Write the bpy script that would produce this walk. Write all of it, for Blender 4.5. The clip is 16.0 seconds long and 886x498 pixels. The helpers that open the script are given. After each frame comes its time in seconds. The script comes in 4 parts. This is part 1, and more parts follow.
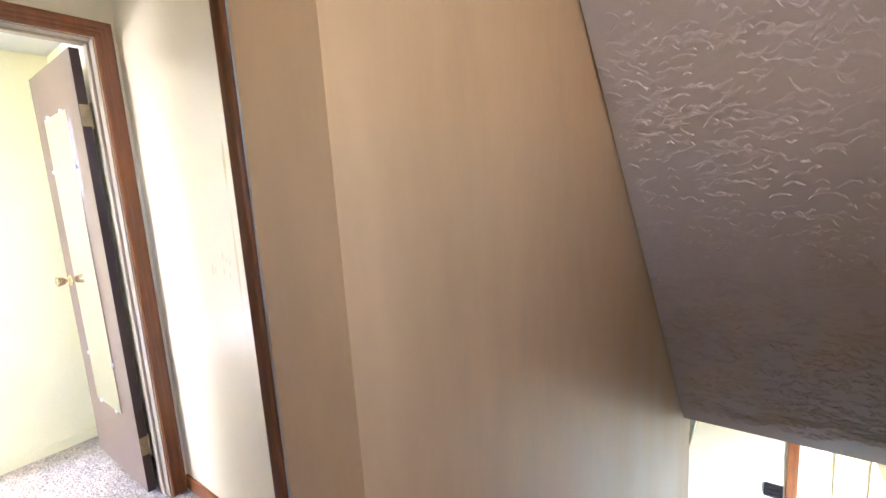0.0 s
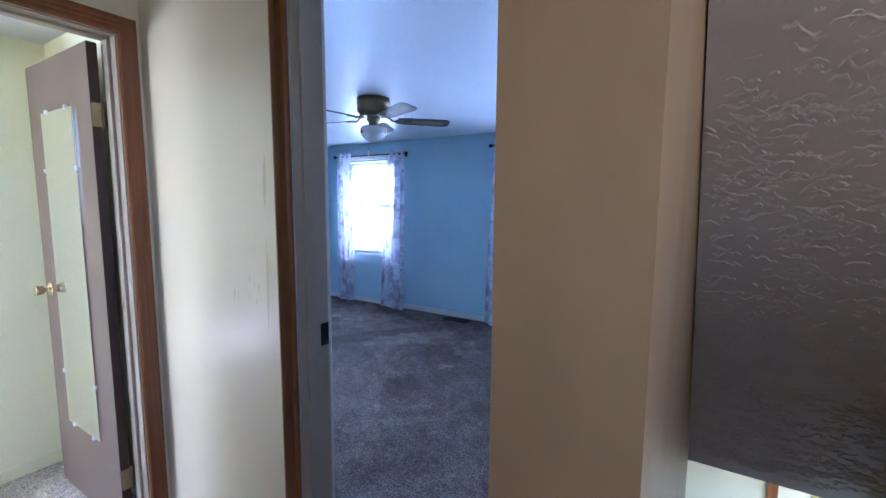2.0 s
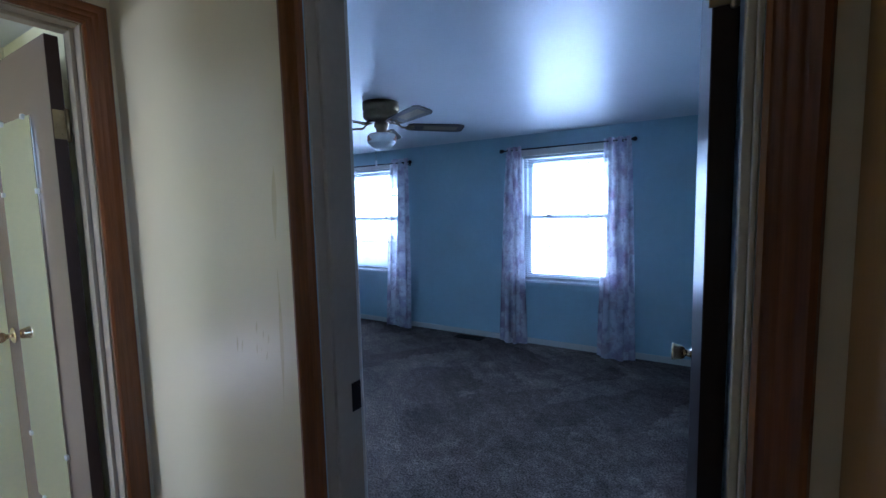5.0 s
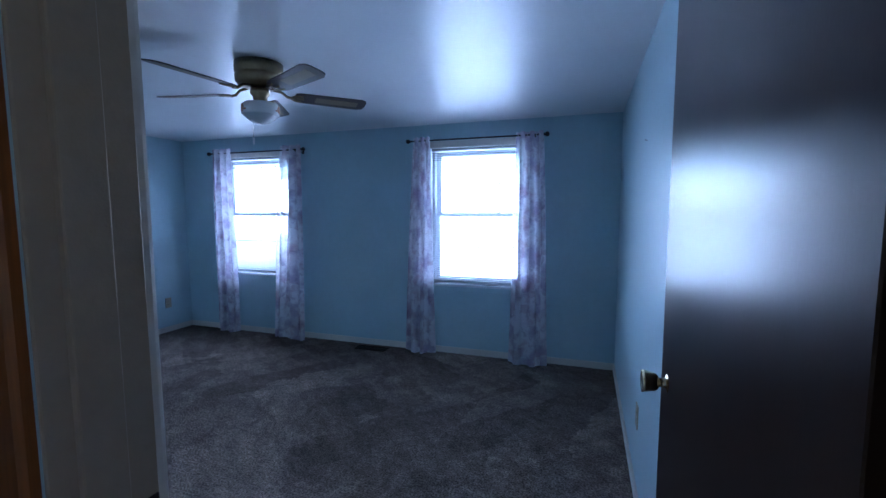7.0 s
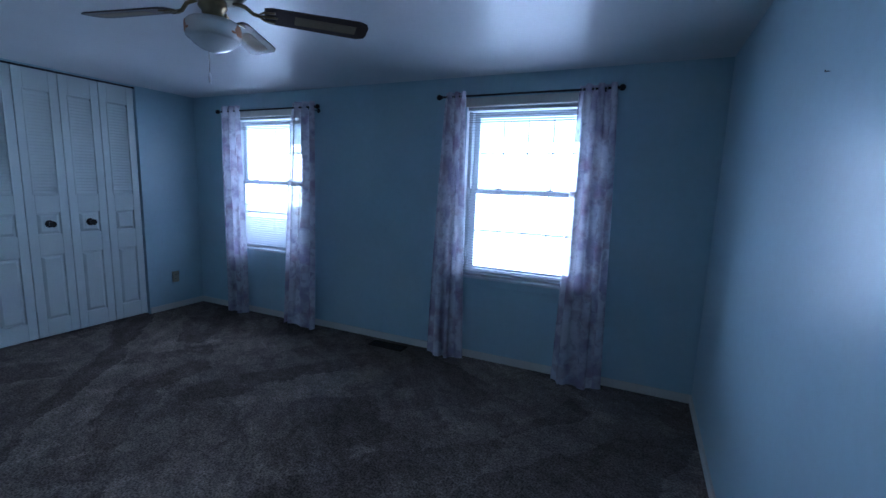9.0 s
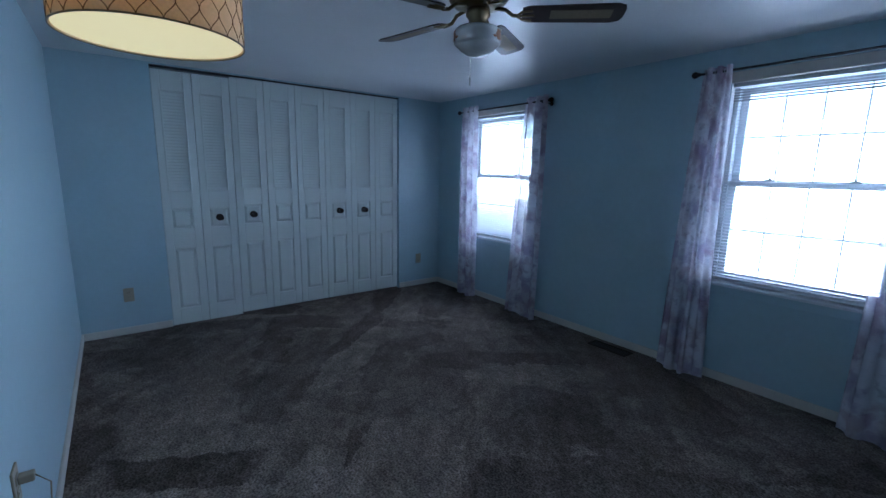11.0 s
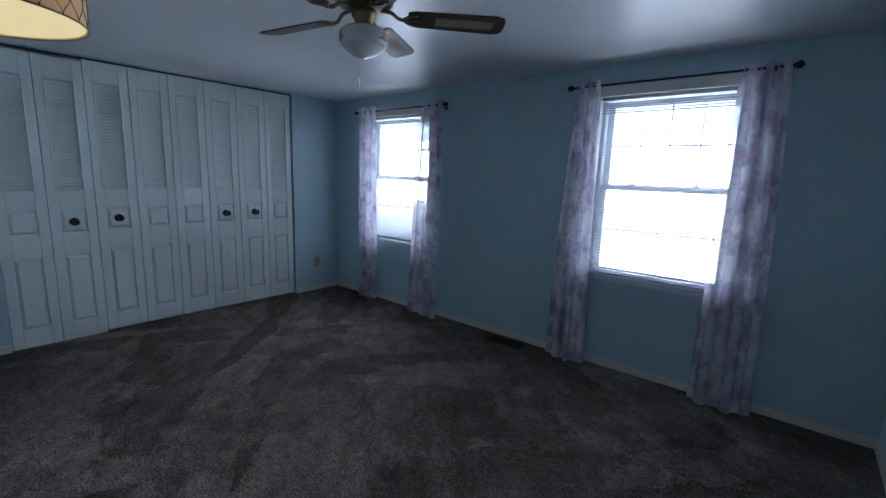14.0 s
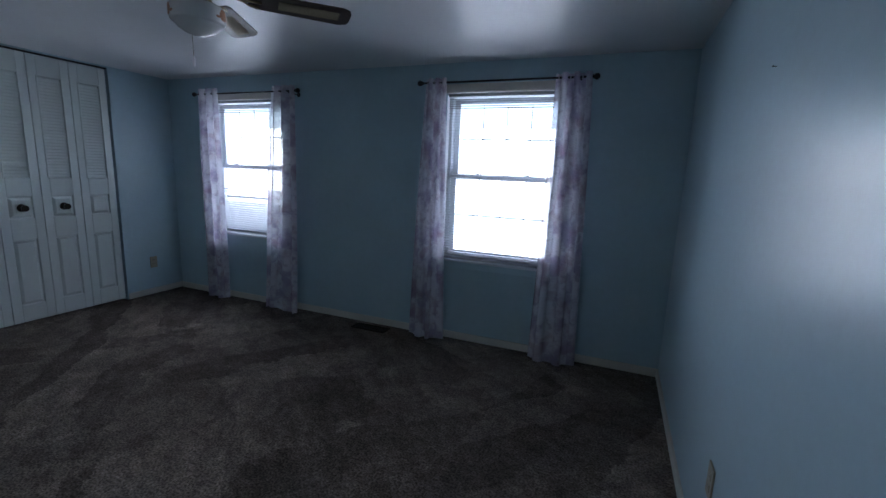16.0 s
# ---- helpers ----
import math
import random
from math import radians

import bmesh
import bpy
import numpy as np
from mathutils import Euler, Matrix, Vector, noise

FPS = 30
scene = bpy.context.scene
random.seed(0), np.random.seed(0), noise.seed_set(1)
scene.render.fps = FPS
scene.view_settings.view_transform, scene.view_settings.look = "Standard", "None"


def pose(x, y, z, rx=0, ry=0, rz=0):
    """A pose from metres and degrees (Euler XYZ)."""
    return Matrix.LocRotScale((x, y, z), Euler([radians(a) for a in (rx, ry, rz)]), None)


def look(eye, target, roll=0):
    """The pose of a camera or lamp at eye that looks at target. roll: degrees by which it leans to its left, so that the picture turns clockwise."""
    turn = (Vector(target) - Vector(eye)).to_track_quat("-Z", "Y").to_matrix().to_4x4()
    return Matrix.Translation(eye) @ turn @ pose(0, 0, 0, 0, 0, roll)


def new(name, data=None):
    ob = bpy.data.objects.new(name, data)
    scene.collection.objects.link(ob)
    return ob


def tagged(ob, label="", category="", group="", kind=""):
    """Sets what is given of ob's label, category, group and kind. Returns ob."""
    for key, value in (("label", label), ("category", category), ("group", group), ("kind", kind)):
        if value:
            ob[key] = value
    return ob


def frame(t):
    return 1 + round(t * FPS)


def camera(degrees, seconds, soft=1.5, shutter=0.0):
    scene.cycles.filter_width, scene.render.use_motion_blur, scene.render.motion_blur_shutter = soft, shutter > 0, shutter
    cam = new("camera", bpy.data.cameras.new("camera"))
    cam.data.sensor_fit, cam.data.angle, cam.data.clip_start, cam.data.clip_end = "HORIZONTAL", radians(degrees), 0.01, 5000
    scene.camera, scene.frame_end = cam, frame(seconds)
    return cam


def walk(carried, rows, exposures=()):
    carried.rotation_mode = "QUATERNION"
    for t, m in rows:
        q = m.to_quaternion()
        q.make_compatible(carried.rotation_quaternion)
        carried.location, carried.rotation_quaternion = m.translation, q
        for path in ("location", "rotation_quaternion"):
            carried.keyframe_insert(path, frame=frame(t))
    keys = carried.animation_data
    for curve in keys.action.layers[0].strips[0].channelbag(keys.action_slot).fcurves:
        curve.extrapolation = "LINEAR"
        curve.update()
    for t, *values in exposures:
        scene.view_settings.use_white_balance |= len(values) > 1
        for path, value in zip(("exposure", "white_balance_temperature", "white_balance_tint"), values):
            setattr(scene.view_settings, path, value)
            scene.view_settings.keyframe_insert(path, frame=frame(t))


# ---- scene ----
cam = camera(91.9, 16.0)
PATH = [
    (0, (0.59, 0.688, 1.363), (-0.594, 2.273, 1.072), -3.7),
    (0.5, (0.484, 0.625, 1.393), (-0.812, 2.13, 1.155), -0.7),
    (1, (0.408, 0.575, 1.414), (-0.876, 2.096, 1.219), -0.7),
    (1.5, (0.381, 0.574, 1.424), (-0.738, 2.221, 1.242), 0.0),
    (2, (0.338, 0.588, 1.428), (-0.719, 2.271, 1.206), 0.4),
    (2.5, (0.295, 0.575, 1.434), (-0.788, 2.246, 1.247), -0.4),
    (3, (0.241, 0.58, 1.436), (-0.836, 2.254, 1.24), 0.0),
    (3.2, (0.222, 0.574, 1.435), (-0.864, 2.242, 1.234), 0.2),
    (5.3, (-0.01, 0.79, 1.46), (-1.018, 2.508, 1.283), -2.3),
    (5.5, (-0.034, 0.801, 1.449), (-0.938, 2.575, 1.254), -1.8),
    (6, (-0.074, 0.825, 1.427), (-0.845, 2.658, 1.221), -0.9),
    (6.5, (-0.122, 0.917, 1.411), (-0.738, 2.804, 1.163), -0.8),
    (7, (-0.183, 1.163, 1.404), (-0.813, 3.053, 1.22), -0.1),
    (7.5, (-0.243, 1.388, 1.387), (-0.76, 3.303, 1.134), 1.0),
    (8, (-0.306, 1.58, 1.378), (-0.696, 3.513, 1.041), 1.1),
    (8.5, (-0.305, 1.802, 1.394), (-0.867, 3.699, 1.1), 1.9),
    (9, (-0.338, 1.928, 1.397), (-1.159, 3.727, 1.098), 2.0),
    (9.5, (-0.362, 1.917, 1.385), (-1.491, 3.537, 1.067), 1.3),
    (10, (-0.389, 1.894, 1.386), (-1.676, 3.386, 1.044), 1.1),
    (10.2, (-0.397, 1.888, 1.386), (-1.733, 3.335, 1.04), 0.9),
    (11.3, (-0.455, 1.846, 1.389), (-2.047, 2.996, 1.029), 1.5),
    (12.3, (-0.492, 1.816, 1.392), (-2.097, 2.95, 1.021), 2.0),
    (12.5, (-0.484, 1.824, 1.392), (-2.054, 3.01, 1.034), 2.1),
    (13, (-0.451, 1.857, 1.391), (-1.925, 3.165, 1.05), 2.1),
    (13.5, (-0.439, 1.888, 1.404), (-1.815, 3.299, 1.065), 2.0),
    (14, (-0.4, 1.906, 1.399), (-1.66, 3.421, 1.059), 1.9),
    (14.5, (-0.378, 1.919, 1.4), (-1.517, 3.53, 1.069), 2.1),
    (15, (-0.342, 1.933, 1.404), (-1.357, 3.624, 1.075), 2.3),
    (15.5, (-0.331, 1.907, 1.407), (-1.182, 3.686, 1.076), 2.8),
    (16, (-0.311, 1.841, 1.388), (-1.039, 3.669, 1.031), 2.3),
]
# (seconds, stops, kelvin, tint): the clip's camera darkens as it nears the windows and drifts from cool to neutral
EXPOSURES = [
    (0.0, 5.35, 5150, 31), (0.5, 5.03, 4870, 30), (1.0, 4.88, 4710, 28), (1.5, 4.57, 4650, 27), (2.0, 4.22, 4520, 26), (3.0, 3.93, 4510, 25), (5.5, 3.02, 4570, 19), (7.0, 3.08, 4630, 20),
    (8.0, 2.73, 4680, 19), (9.0, 2.46, 4740, 18), (10.0, 2.2, 4820, 16), (12.5, 3.25, 5440, 15), (13.5, 2.97, 5530, 16), (14.5, 2.29, 5750, 18), (16.0, 2.15, 5820, 19),
]
walk(cam, [(t, look(eye, target, roll)) for t, eye, target, roll in PATH], EXPOSURES)

# ---- world, sun, window light, added lamps ----
world = bpy.data.worlds.new("sky")
scene.world = world
world.use_nodes = True
wn = world.node_tree.nodes
sky = wn.new("ShaderNodeTexSky")
sky.sky_type = "NISHITA"
sky.sun_disc = False
sky.sun_elevation = radians(35)
sky.sun_rotation = radians(180)
wn["Background"].inputs[1].default_value = 0.14
world.node_tree.links.new(sky.outputs[0], wn["Background"].inputs[0])

sun = new("sun", bpy.data.lights.new("sun", "SUN"))
sun.data.energy, sun.data.angle, sun.data.color = 5.0, radians(0.5), (1.0, 0.95, 0.87)
sun.matrix_basis = look((-3.9, -8, 6), (-3.9, -8 + math.cos(radians(35)), 6 - math.sin(radians(35))))


def opening_lamp(name, at, towards, width, height, watts, color):
    """A rectangular area lamp: daylight at a window, or an added unseen source."""
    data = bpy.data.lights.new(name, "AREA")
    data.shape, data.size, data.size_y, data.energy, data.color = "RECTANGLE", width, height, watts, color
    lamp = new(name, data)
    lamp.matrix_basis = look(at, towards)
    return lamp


DAY = (0.86, 0.94, 1.0)
opening_lamp("daylight_west", (-3.715, 5.62, 0.96), (-3.715, 0, 0.96), 1.9, 1.62, 20.6, DAY)
opening_lamp("daylight_east", (-1.168, 5.62, 0.96), (-1.168, 0, 0.96), 1.9, 1.62, 20.6, DAY)
opening_lamp("daylight_spare_room", (-3.9, -2.72, 1.35), (-3.9, 5, 1.35), 1.2, 1.2, 6.4, (1.0, 0.96, 0.86))
# Added warm fill for the hall; no source is known there.
opening_lamp("hall_fill", (1.42, 0.3, 1.85), (-1.2, 0.7, 1.3), 0.8, 0.8, 0.2, (1.0, 0.74, 0.46))
# Small unseen lamp downstairs, placed to throw the lit wedge on the stair wall.
opening_lamp("stair_wedge_lamp", (1.46, 4.28, -0.73), (0.3, 3.35, -0.25), 0.2, 0.06, 0.075, (1.0, 0.88, 0.68))

bulb = new("swag_lamp_bulb", bpy.data.lights.new("swag_lamp_bulb", "POINT"))
bulb.data.energy, bulb.data.shadow_soft_size, bulb.data.color = 0.16, 0.03, (1.0, 0.74, 0.42)
bulb.matrix_basis = pose(-2.23, 2.02, 1.93)

# ---- materials ----


def mat(name, col, rough=0.5, metal=0.0, var=0.08, var_scale=2.0, fine=0.05, fine_scale=60.0, bump=0.1, bump_scale=250.0,
        stretch=(1, 1, 1), dist=0.002, rough_var=0.08, coat=0.0, spec=0.5):
    """A painted, wooden or metal surface with variation at two scales and a fine relief."""
    m = bpy.data.materials.new(name)
    m.use_nodes = True
    n, l = m.node_tree.nodes, m.node_tree.links
    b = n["Principled BSDF"]
    b.inputs["Metallic"].default_value = metal
    b.inputs["Coat Weight"].default_value = coat
    b.inputs["Specular IOR Level"].default_value = spec
    tc = n.new("ShaderNodeTexCoord")
    mp = n.new("ShaderNodeMapping")
    mp.inputs["Scale"].default_value = stretch
    l.new(tc.outputs["Object"], mp.inputs["Vector"])

    def noise_at(scale, detail=4.0):
        t = n.new("ShaderNodeTexNoise")
        t.inputs["Scale"].default_value, t.inputs["Detail"].default_value = scale, detail
        l.new(mp.outputs[0], t.inputs["Vector"])
        return t

    def spread(source, amount):
        r = n.new("ShaderNodeMapRange")
        r.clamp = False
        r.inputs[1].default_value, r.inputs[2].default_value = 0.25, 0.75
        r.inputs[3].default_value, r.inputs[4].default_value = 1 - amount, 1 + amount
        l.new(source.outputs["Fac"], r.inputs[0])
        return r

    big, small = noise_at(var_scale), noise_at(fine_scale)
    mul = n.new("ShaderNodeMath")
    mul.operation = "MULTIPLY"
    l.new(spread(big, var).outputs[0], mul.inputs[0])
    l.new(spread(small, fine).outputs[0], mul.inputs[1])
    mix = n.new("ShaderNodeMix")
    mix.data_type, mix.blend_type = "RGBA", "MULTIPLY"
    mix.inputs["Factor"].default_value = 1.0
    mix.inputs["A"].default_value = (*col, 1)
    l.new(mul.outputs[0], mix.inputs["B"])
    l.new(mix.outputs["Result"], b.inputs["Base Color"])
    rr = spread(big, rough_var)
    rm = n.new("ShaderNodeMath")
    rm.operation = "MULTIPLY"
    rm.inputs[1].default_value = rough
    l.new(rr.outputs[0], rm.inputs[0])
    l.new(rm.outputs[0], b.inputs["Roughness"])
    if bump:
        bp = n.new("ShaderNodeBump")
        bp.inputs["Strength"].default_value, bp.inputs["Distance"].default_value = bump, dist
        l.new(noise_at(bump_scale, 2.0).outputs["Fac"], bp.inputs["Height"])
        l.new(bp.outputs[0], b.inputs["Normal"])
    return m


def carpet(name, dark, light, stroke):
    """Cut pile: speckled tufts, laid over in broad vacuum strokes."""
    m = bpy.data.materials.new(name)
    m.use_nodes = True
    n, l = m.node_tree.nodes, m.node_tree.links
    b = n["Principled BSDF"]
    b.inputs["Roughness"].default_value = 0.95
    b.inputs["Specular IOR Level"].default_value = 0.1
    tc = n.new("ShaderNodeTexCoord")
    def stretched(angle, sx, sy, scale, seed):
        mp = n.new("ShaderNodeMapping")
        mp.vector_type = "TEXTURE"
        mp.inputs["Rotation"].default_value = (0, 0, radians(angle))
        mp.inputs["Scale"].default_value = (1 / sx, 1 / sy, 1)
        mp.inputs["Location"].default_value = (seed, seed * 1.7, 0)
        l.new(tc.outputs["Object"], mp.inputs["Vector"])
        t = n.new("ShaderNodeTexNoise")
        t.inputs["Scale"].default_value, t.inputs["Detail"].default_value, t.inputs["Roughness"].default_value = scale, 5.0, 0.62
        t.inputs["Distortion"].default_value = 0.25
        l.new(mp.outputs[0], t.inputs["Vector"])
        return t

    lanes = [stretched(a, 0.55, 3.6, 2.0, s) for a, s in ((128, 0.0), (38, 7.0), (84, 13.0))]
    pick = stretched(0, 1, 1, 0.9, 21.0)
    patch = stretched(140, 0.7, 1.2, 7.0, 31.0)
    tuft = n.new("ShaderNodeTexNoise")
    tuft.inputs["Scale"].default_value, tuft.inputs["Detail"].default_value = 95, 4.0
    l.new(tc.outputs["Object"], tuft.inputs["Vector"])
    mid = n.new("ShaderNodeTexNoise")
    mid.inputs["Scale"].default_value, mid.inputs["Detail"].default_value = 28, 3.0
    l.new(tc.outputs["Object"], mid.inputs["Vector"])

    def ranged(src, lo, hi, a, c):
        r = n.new("ShaderNodeMapRange")
        for i, v in zip((1, 2, 3, 4), (lo, hi, a, c)):
            r.inputs[i].default_value = v
        l.new(src, r.inputs[0])
        return r.outputs[0]

    def math_node(op, a, c):
        k = n.new("ShaderNodeMath")
        k.operation = op
        l.new(a, k.inputs[0])
        l.new(c, k.inputs[1])
        return k.outputs[0]

    mix = n.new("ShaderNodeMix")
    mix.data_type = "RGBA"
    mix.inputs["A"].default_value, mix.inputs["B"].default_value = (*dark, 1), (*light, 1)
    l.new(ranged(tuft.outputs["Fac"], 0.36, 0.64, 0, 1), mix.inputs["Factor"])
    def mixed(f, a, c):
        k = n.new("ShaderNodeMix")
        l.new(f, k.inputs["Factor"])
        l.new(a, k.inputs["A"])
        l.new(c, k.inputs["B"])
        return k.outputs["Result"]

    lane = mixed(ranged(pick.outputs["Fac"], 0.42, 0.5, 0, 1), lanes[0].outputs["Fac"], lanes[1].outputs["Fac"])
    lane = mixed(ranged(pick.outputs["Fac"], 0.54, 0.6, 0, 1), lane, lanes[2].outputs["Fac"])
    def swept(angle, sx, sy, scale, seed):
        """Wedge-shaped sweeps with fairly clear edges, one value each."""
        w = n.new("ShaderNodeTexNoise")
        w.inputs["Scale"].default_value, w.inputs["Detail"].default_value, w.inputs["Roughness"].default_value = 7.0, 6.0, 0.65
        l.new(tc.outputs["Object"], w.inputs["Vector"])
        ad = n.new("ShaderNodeVectorMath")
        ad.operation = "MULTIPLY_ADD"
        ad.inputs[1].default_value = (0.19, 0.19, 0.0)
        l.new(w.outputs["Color"], ad.inputs[0])
        l.new(tc.outputs["Object"], ad.inputs[2])
        mp = n.new("ShaderNodeMapping")
        mp.vector_type = "TEXTURE"
        mp.inputs["Rotation"].default_value = (0, 0, radians(angle))
        mp.inputs["Scale"].default_value = (1 / sx, 1 / sy, 1)
        mp.inputs["Location"].default_value = (seed, seed * 1.3, 0)
        l.new(ad.outputs[0], mp.inputs["Vector"])
        v = n.new("ShaderNodeTexVoronoi")
        v.voronoi_dimensions = "2D"
        v.feature = "F1"
        v.inputs["Scale"].default_value = scale
        l.new(mp.outputs[0], v.inputs["Vector"])
        s = n.new("ShaderNodeSeparateColor")
        l.new(v.outputs["Color"], s.inputs[0])
        return s.outputs[0]

    sweep = mixed(ranged(pick.outputs["Fac"], 0.47, 0.53, 0, 1), swept(140, 0.5, 2.3, 1.7, 3.0), swept(62, 0.55, 2.3, 1.6, 9.0))
    shade = math_node("MULTIPLY", ranged(lane, 0.40, 0.60, 1 - 0.35 * stroke, 1 + 0.35 * stroke), ranged(mid.outputs["Fac"], 0.3, 0.7, 0.78, 1.22))
    shade = math_node("MULTIPLY", shade, ranged(sweep, 0.1, 0.9, 1 - stroke, 1 + stroke))
    shade = math_node("MULTIPLY", shade, ranged(patch.outputs["Fac"], 0.38, 0.62, 1 - 0.6 * stroke, 1 + 0.6 * stroke))
    mul = n.new("ShaderNodeMix")
    mul.data_type, mul.blend_type = "RGBA", "MULTIPLY"
    mul.inputs["Factor"].default_value = 1
    l.new(mix.outputs["Result"], mul.inputs["A"])
    l.new(shade, mul.inputs["B"])
    l.new(mul.outputs["Result"], b.inputs["Base Color"])
    height = math_node("ADD", tuft.outputs["Fac"], mid.outputs["Fac"])
    bp = n.new("ShaderNodeBump")
    bp.inputs["Strength"].default_value, bp.inputs["Distance"].default_value = 0.9, 0.012
    l.new(height, bp.inputs["Height"])
    l.new(bp.outputs[0], b.inputs["Normal"])
    return m


def sheer(name):
    """Thin white curtain cloth with a soft floral print in mauve, rose and grey."""
    m = bpy.data.materials.new(name)
    m.use_nodes = True
    n, l = m.node_tree.nodes, m.node_tree.links
    n.remove(n["Principled BSDF"])
    tc = n.new("ShaderNodeTexCoord")
    warp = n.new("ShaderNodeTexNoise")
    warp.inputs["Scale"].default_value, warp.inputs["Detail"].default_value = 14, 3
    l.new(tc.outputs["UV"], warp.inputs["Vector"])
    add = n.new("ShaderNodeVectorMath")
    add.operation = "MULTIPLY_ADD"
    add.inputs[1].default_value = (0.08, 0.08, 0.08)
    l.new(warp.outputs["Color"], add.inputs[0])
    l.new(tc.outputs["UV"], add.inputs[2])

    def blotches(scale, lo, hi, seed):
        t = n.new("ShaderNodeTexNoise")
        t.noise_dimensions = "4D"
        t.inputs["Scale"].default_value, t.inputs["Detail"].default_value, t.inputs["W"].default_value = scale, 4, seed
        l.new(add.outputs[0], t.inputs["Vector"])
        r = n.new("ShaderNodeMapRange")
        r.interpolation_type = "SMOOTHSTEP"
        r.inputs[1].default_value, r.inputs[2].default_value = lo, hi
        l.new(t.outputs["Fac"], r.inputs[0])
        return r.outputs[0]

    def over(a, col, f, amount):
        k = n.new("ShaderNodeMath")
        k.operation = "MULTIPLY"
        k.inputs[1].default_value = amount
        l.new(f, k.inputs[0])
        x = n.new("ShaderNodeMix")
        x.data_type = "RGBA"
        if isinstance(a, tuple):
            x.inputs["A"].default_value = a
        else:
            l.new(a, x.inputs["A"])
        x.inputs["B"].default_value = (*col, 1)
        l.new(k.outputs[0], x.inputs["Factor"])
        return x.outputs["Result"]

    col = over((0.70, 0.69, 0.75, 1), (0.33, 0.27, 0.43), blotches(7, 0.45, 0.64, 1.0), 0.72)
    col = over(col, (0.37, 0.23, 0.30), blotches(8, 0.50, 0.66, 5.0), 0.5)
    col = over(col, (0.20, 0.17, 0.26), blotches(19, 0.54, 0.68, 9.0), 0.38)
    dif, tra, clear = n.new("ShaderNodeBsdfDiffuse"), n.new("ShaderNodeBsdfTranslucent"), n.new("ShaderNodeBsdfTransparent")
    l.new(col, dif.inputs["Color"])
    l.new(col, tra.inputs["Color"])
    m1, m2 = n.new("ShaderNodeMixShader"), n.new("ShaderNodeMixShader")
    m1.inputs[0].default_value, m2.inputs[0].default_value = 0.25, 0.18
    l.new(dif.outputs[0], m1.inputs[1])
    l.new(tra.outputs[0], m1.inputs[2])
    l.new(m1.outputs[0], m2.inputs[1])
    l.new(clear.outputs[0], m2.inputs[2])
    l.new(m2.outputs[0], n["Material Output"].inputs["Surface"])
    return m


def glowing(name, col, strength):
    m = bpy.data.materials.new(name)
    m.use_nodes = True
    b = m.node_tree.nodes["Principled BSDF"]
    b.inputs["Base Color"].default_value = (*col, 1)
    b.inputs["Emission Color"].default_value = (*col, 1)
    b.inputs["Emission Strength"].default_value = strength
    return m


def glass(name, rough=0.0, col=(1, 1, 1)):
    m = bpy.data.materials.new(name)
    m.use_nodes = True
    b = m.node_tree.nodes["Principled BSDF"]
    b.inputs["Base Color"].default_value = (*col, 1)
    b.inputs["Transmission Weight"].default_value, b.inputs["Roughness"].default_value, b.inputs["IOR"].default_value = 1.0, rough, 1.45
    return m


